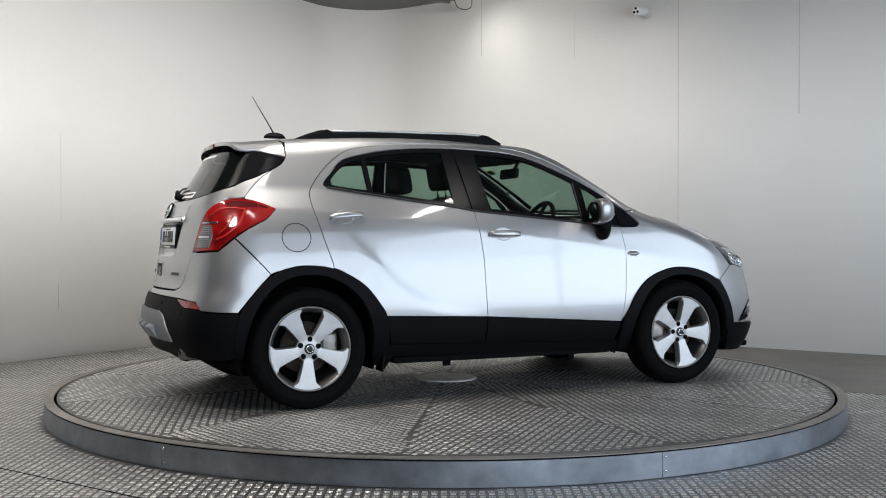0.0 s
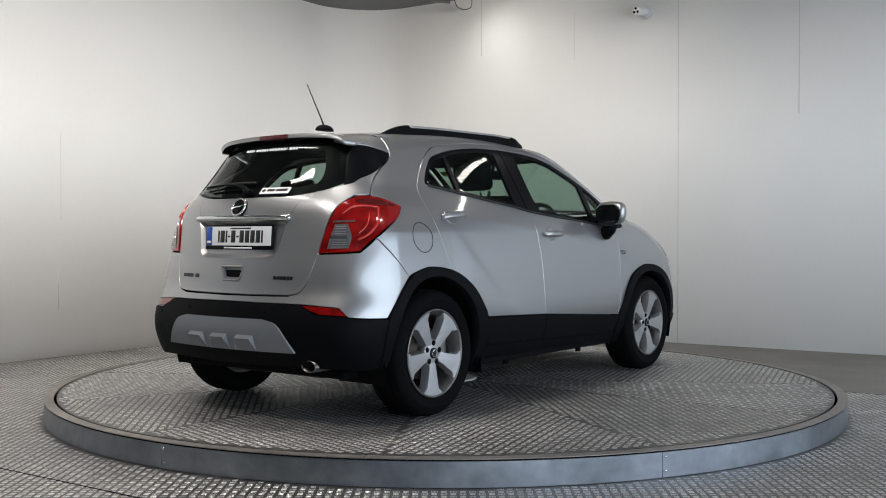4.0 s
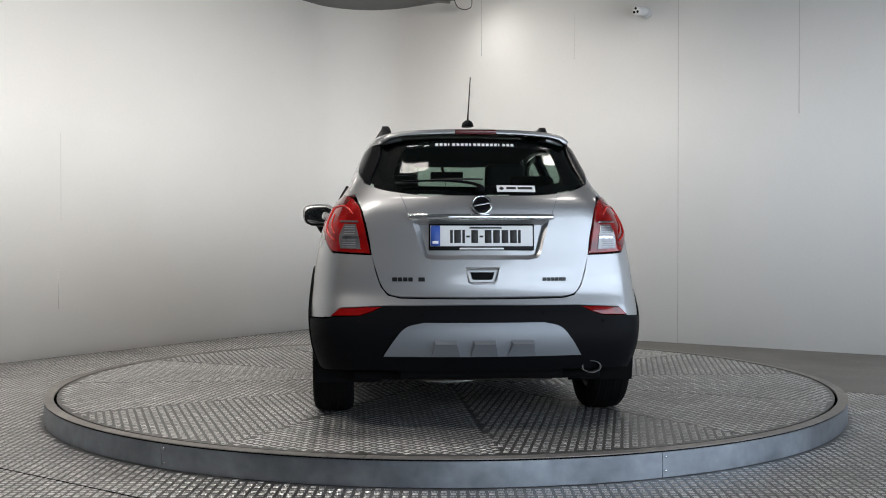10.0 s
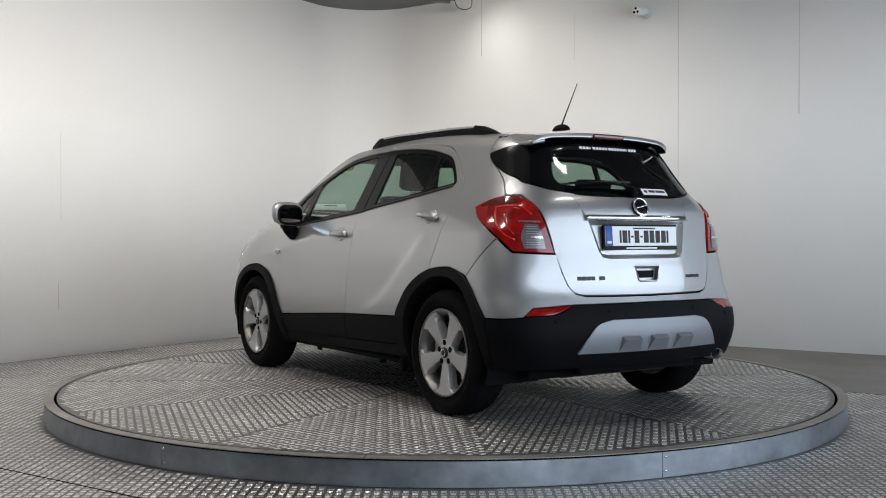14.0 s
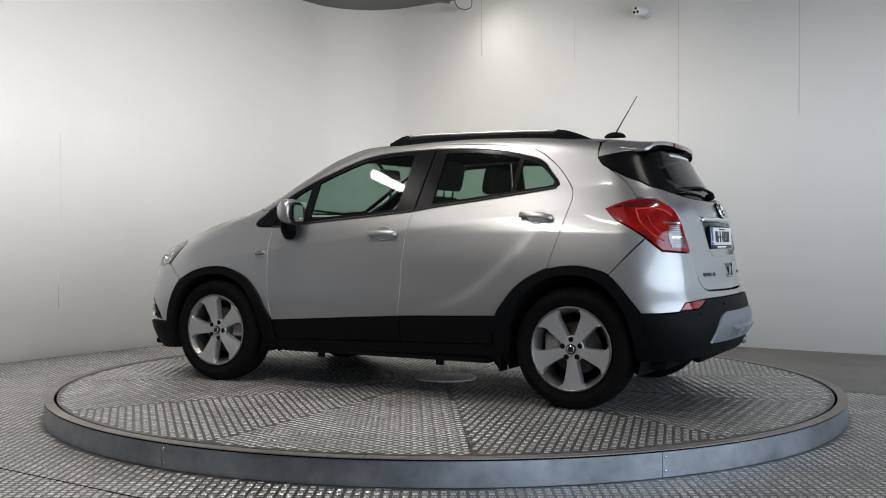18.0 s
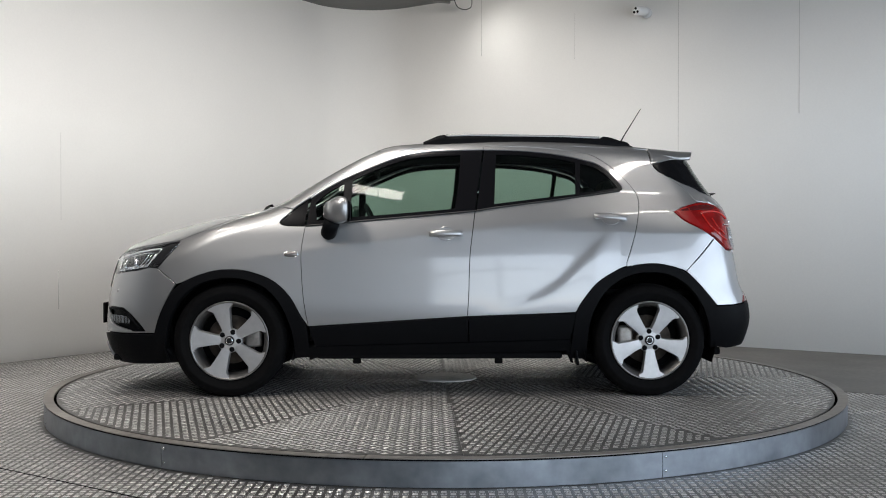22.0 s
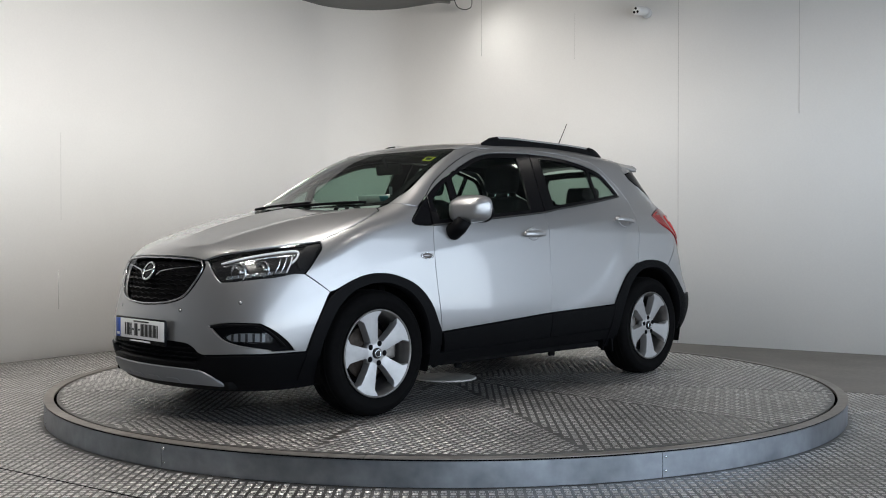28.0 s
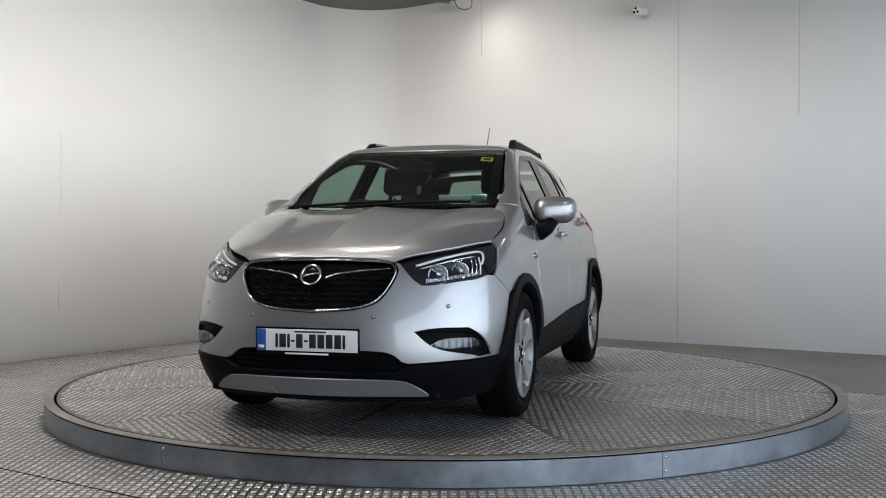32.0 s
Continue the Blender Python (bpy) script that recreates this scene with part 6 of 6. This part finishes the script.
tip = part("tail_pipe", lathe([(0.050, 0.0), (0.050, 0.20), (0.045, 0.20), (0.045, 0.0)], 28, pose(-1.70, -0.560, 0.312, 0, -90, 0) @ Matrix.Diagonal((0.62, 1.0, 1, 1)), True), ALLOY_RIM, car, "oval steel tail pipe")
part("pipe_throat", tube([(-1.84, -0.560, 0.310), (-1.72, -0.52, 0.30), (-1.60, -0.40, 0.28)], 0.035, 10), DARK, tip)
part("rear_valance", boxed((0.06, 0.84, 0.075), pose(-1.83, 0, 0.292), 0.02), DARK, car, "black valance under the rear bumper")
part("front_tray", boxed((0.50, 1.20, 0.04), pose(1.85, 0, 0.215), 0.015), DARK, car, "black tray under the front bumper")
for sgn in (1, -1):
    for x in (0.56, -0.32):
        part("jacking_lug", boxed((0.05, 0.02, 0.06), pose(x, 0.70 * sgn, 0.215), 0.006), DARK, car)
    part("mud_flap", boxed((0.014, 0.10, 0.09), pose(-0.79, 0.80 * sgn, 0.235, 0, 8, 0), 0.004), BLACK_PLASTIC, car, "small black mud flap")
# dark inside faces behind the panels
pair("side_lining", "side", outline([(0.84, 1.03), (0.84, 0.40)], [(0.84, 0.40), (-0.74, 0.48)], [(-0.74, 0.48), (-0.90, 0.71), (-1.03, 0.79), (-1.17, 0.82)], [(-1.17, 0.82), (-1.40, 0.80)], [(-1.40, 0.80), (-1.55, 1.12)], [(-1.55, 1.12), (-1.10, 1.24)], BELT_R[1:], [(0.101, 1.104), (0.84, 1.03)]), TRIM, car, out=-0.055, thick=0.0, gap=0, grid=0.08, label="dark grey door trim")
pair("pillar_lining", "side", [p for p in SIDE_FRAME if p[1] > 1.02], TRIM, car, out=-0.035, thick=0.012, gap=0.0, grid=0.08, label="dark pillar trim")
panel("headlining", "top", roof_poly, HEADLINER, car, out=-0.045, thick=0, gap=0.0, grid=0.1, label="grey headlining")
# near-black sheets paint the shade of the hollow behind bonnet, nose and tail
panel("bonnet_shade_sheet", "top", hood_poly, DARK, car, out=-0.04, thick=0, gap=0.02, grid=0.1)
panel("nose_shade_sheet", "nose", [(-62, 0.20), (62, 0.20), (62, 0.90), (40, 0.88), (24, 0.83), (-24, 0.83), (-40, 0.88), (-62, 0.90)], DARK, car, out=-0.075, thick=0, gap=0, grid=0.08)
panel("tail_shade_sheet", "tail", [(-60, 0.30), (60, 0.30), (60, 1.10), (40, 1.12), (-40, 1.12), (-60, 1.10)], DARK, car, out=-0.075, thick=0, gap=0, grid=0.08)


# cabin
def seat(x, y, width, back_h, tilt, name="front_seat", head=True):
    s = part(name, boxed((0.52, width, 0.16), pose(x, y, 0.62, 0, -8, 0), 0.05, 3), CLOTH, car, "dark cloth seat with a headrest")
    part("backrest", boxed((0.15, width - 0.02, back_h), pose(x - 0.30, y, 0.66 + back_h / 2, 0, -tilt, 0), 0.055, 3), CLOTH, s)
    if head:
        hx = x - 0.30 - math.sin(radians(tilt)) * (back_h / 2 + 0.12)
        part("headrest", boxed((0.10, 0.27, 0.19), pose(hx, y, 0.66 + back_h + 0.125, 0, -tilt * 0.6, 0), 0.045, 3), CLOTH, s)
        for d in (-0.06, 0.06):
            part("post", tube([(hx + 0.01, y + d, 0.66 + back_h - 0.02), (hx, y + d, 0.66 + back_h + 0.06)], 0.006, 8), CHROME, s)
    return s


seat(0.22, 0.36, 0.52, 0.58, 18)
seat(0.22, -0.36, 0.52, 0.58, 18)
rear_seat = seat(-0.62, 0.0, 1.28, 0.54, 20, "rear_seat", False)
for y in (0.40, -0.40, 0.0):
    hx, hz = -1.03, 1.255 if y else 1.21
    part("headrest", boxed((0.09, 0.26, 0.15 if y else 0.09), pose(hx, y, hz, 0, -10, 0), 0.04, 3), CLOTH, rear_seat)
bm = boxed((0.44, 1.28, 0.30), pose(0.92, 0, 0.90), 0.09, 4)
dash = part("dashboard", bm, TRIM, car, "dark grey dashboard")
part("binnacle", boxed((0.18, 0.36, 0.08), pose(0.80, -0.37, 1.065, 0, 12, 0), 0.035, 3), TRIM, dash)
part("centre_screen", boxed((0.03, 0.24, 0.12), pose(0.715, 0.0, 1.04, 0, 14, 0), 0.01), GLOSS_BLACK, dash)
part("cowl_top", boxed((0.30, 1.16, 0.05), pose(1.08, 0, 1.045, 0, 8, 0), 0.02), TRIM, dash)
mw = pose(0.49, -0.37, 1.035, 0, -64, 0)
wheel_ring = [mw @ Vector((0.185 * math.cos(q), 0.185 * math.sin(q), 0)) for q in (2 * math.pi * k / 40 for k in range(40))]
steer = part("steering_wheel", tube(wheel_ring, 0.015, 10, closed=True), TRIM, car, "black steering wheel on the driver's side")
part("airbag", boxed((0.12, 0.16, 0.05), mw @ pose(0, 0, 0.02), 0.02), TRIM, steer)
for a in (0, 180, 270):
    q = radians(a)
    part("spoke", tube([mw @ Vector((0.05 * math.cos(q), 0.05 * math.sin(q), 0.01)), mw @ Vector((0.18 * math.cos(q), 0.18 * math.sin(q), 0))], 0.014, 8), TRIM, steer)
part("column", tube([mw @ Vector((0, 0, 0)), (0.80, -0.37, 0.93)], 0.035, 10), TRIM, steer)
im = part("rear_view_mirror", boxed((0.03, 0.24, 0.07), pose(0.47, -0.03, 1.415, 0, 10, 0), 0.014, 3), TRIM, car, "dark rear-view mirror with a pendant on a string")
part("stem", tube([(0.50, -0.02, 1.42), (0.55, 0, 1.49)], 0.012, 8), TRIM, im)
part("string", tube([(0.465, -0.02, 1.39), (0.465, -0.02, 1.30)], 0.0018, 5), SEAL, im)
part("pendant", boxed((0.006, 0.030, 0.055), pose(0.465, -0.02, 1.275, 0, 0, 0), 0.003), SATIN, im, "small grey pendant")
part("parcel_shelf", boxed((0.42, 1.12, 0.02), pose(-1.38, 0, 1.06), 0.008), TRIM, car, "dark parcel shelf")
part("load_floor", boxed((0.80, 1.20, 0.03), pose(-1.40, 0, 0.62), 0.01), TRIM, car)
part("cabin_floor", boxed((1.9, 1.3, 0.04), pose(0.0, 0, 0.34), 0.01), TRIM, car)
part("firewall", boxed((0.04, 1.40, 0.75), pose(1.16, 0, 0.66), 0.01), DARK, car)
paper = part("paper_card", boxed((0.004, 0.29, 0.050), pose(0.975, 0.415, 1.196, 0, 25, 0), 0.001, 1), WHITE_VINYL, car, "white dealer card with a blue oval on the dashboard")
part("card_oval", boxed((0.002, 0.075, 0.034), pose(0.9785, 0.505, 1.196, 0, 25, 0), 0.0005, 1), BLUE_VINYL, paper)
part("card_bar", boxed((0.002, 0.11, 0.010), pose(0.9785, 0.40, 1.206, 0, 25, 0), 0.0005, 1), INK, paper)

# ---- what moves: the deck turns with the car on it ----
def motions():
    def turned(t, y, z):
        return Matrix.Rotation(radians(table_turn(t)), 4, "Z") @ pose(0, y, z)

    times = [i * 0.5 for i in range(65)]
    walk(deck, [(t, turned(t, 0, DECK)) for t in times])
    walk(car, [(t, turned(t, CAR_Y, DECK)) for t in times])


motions()
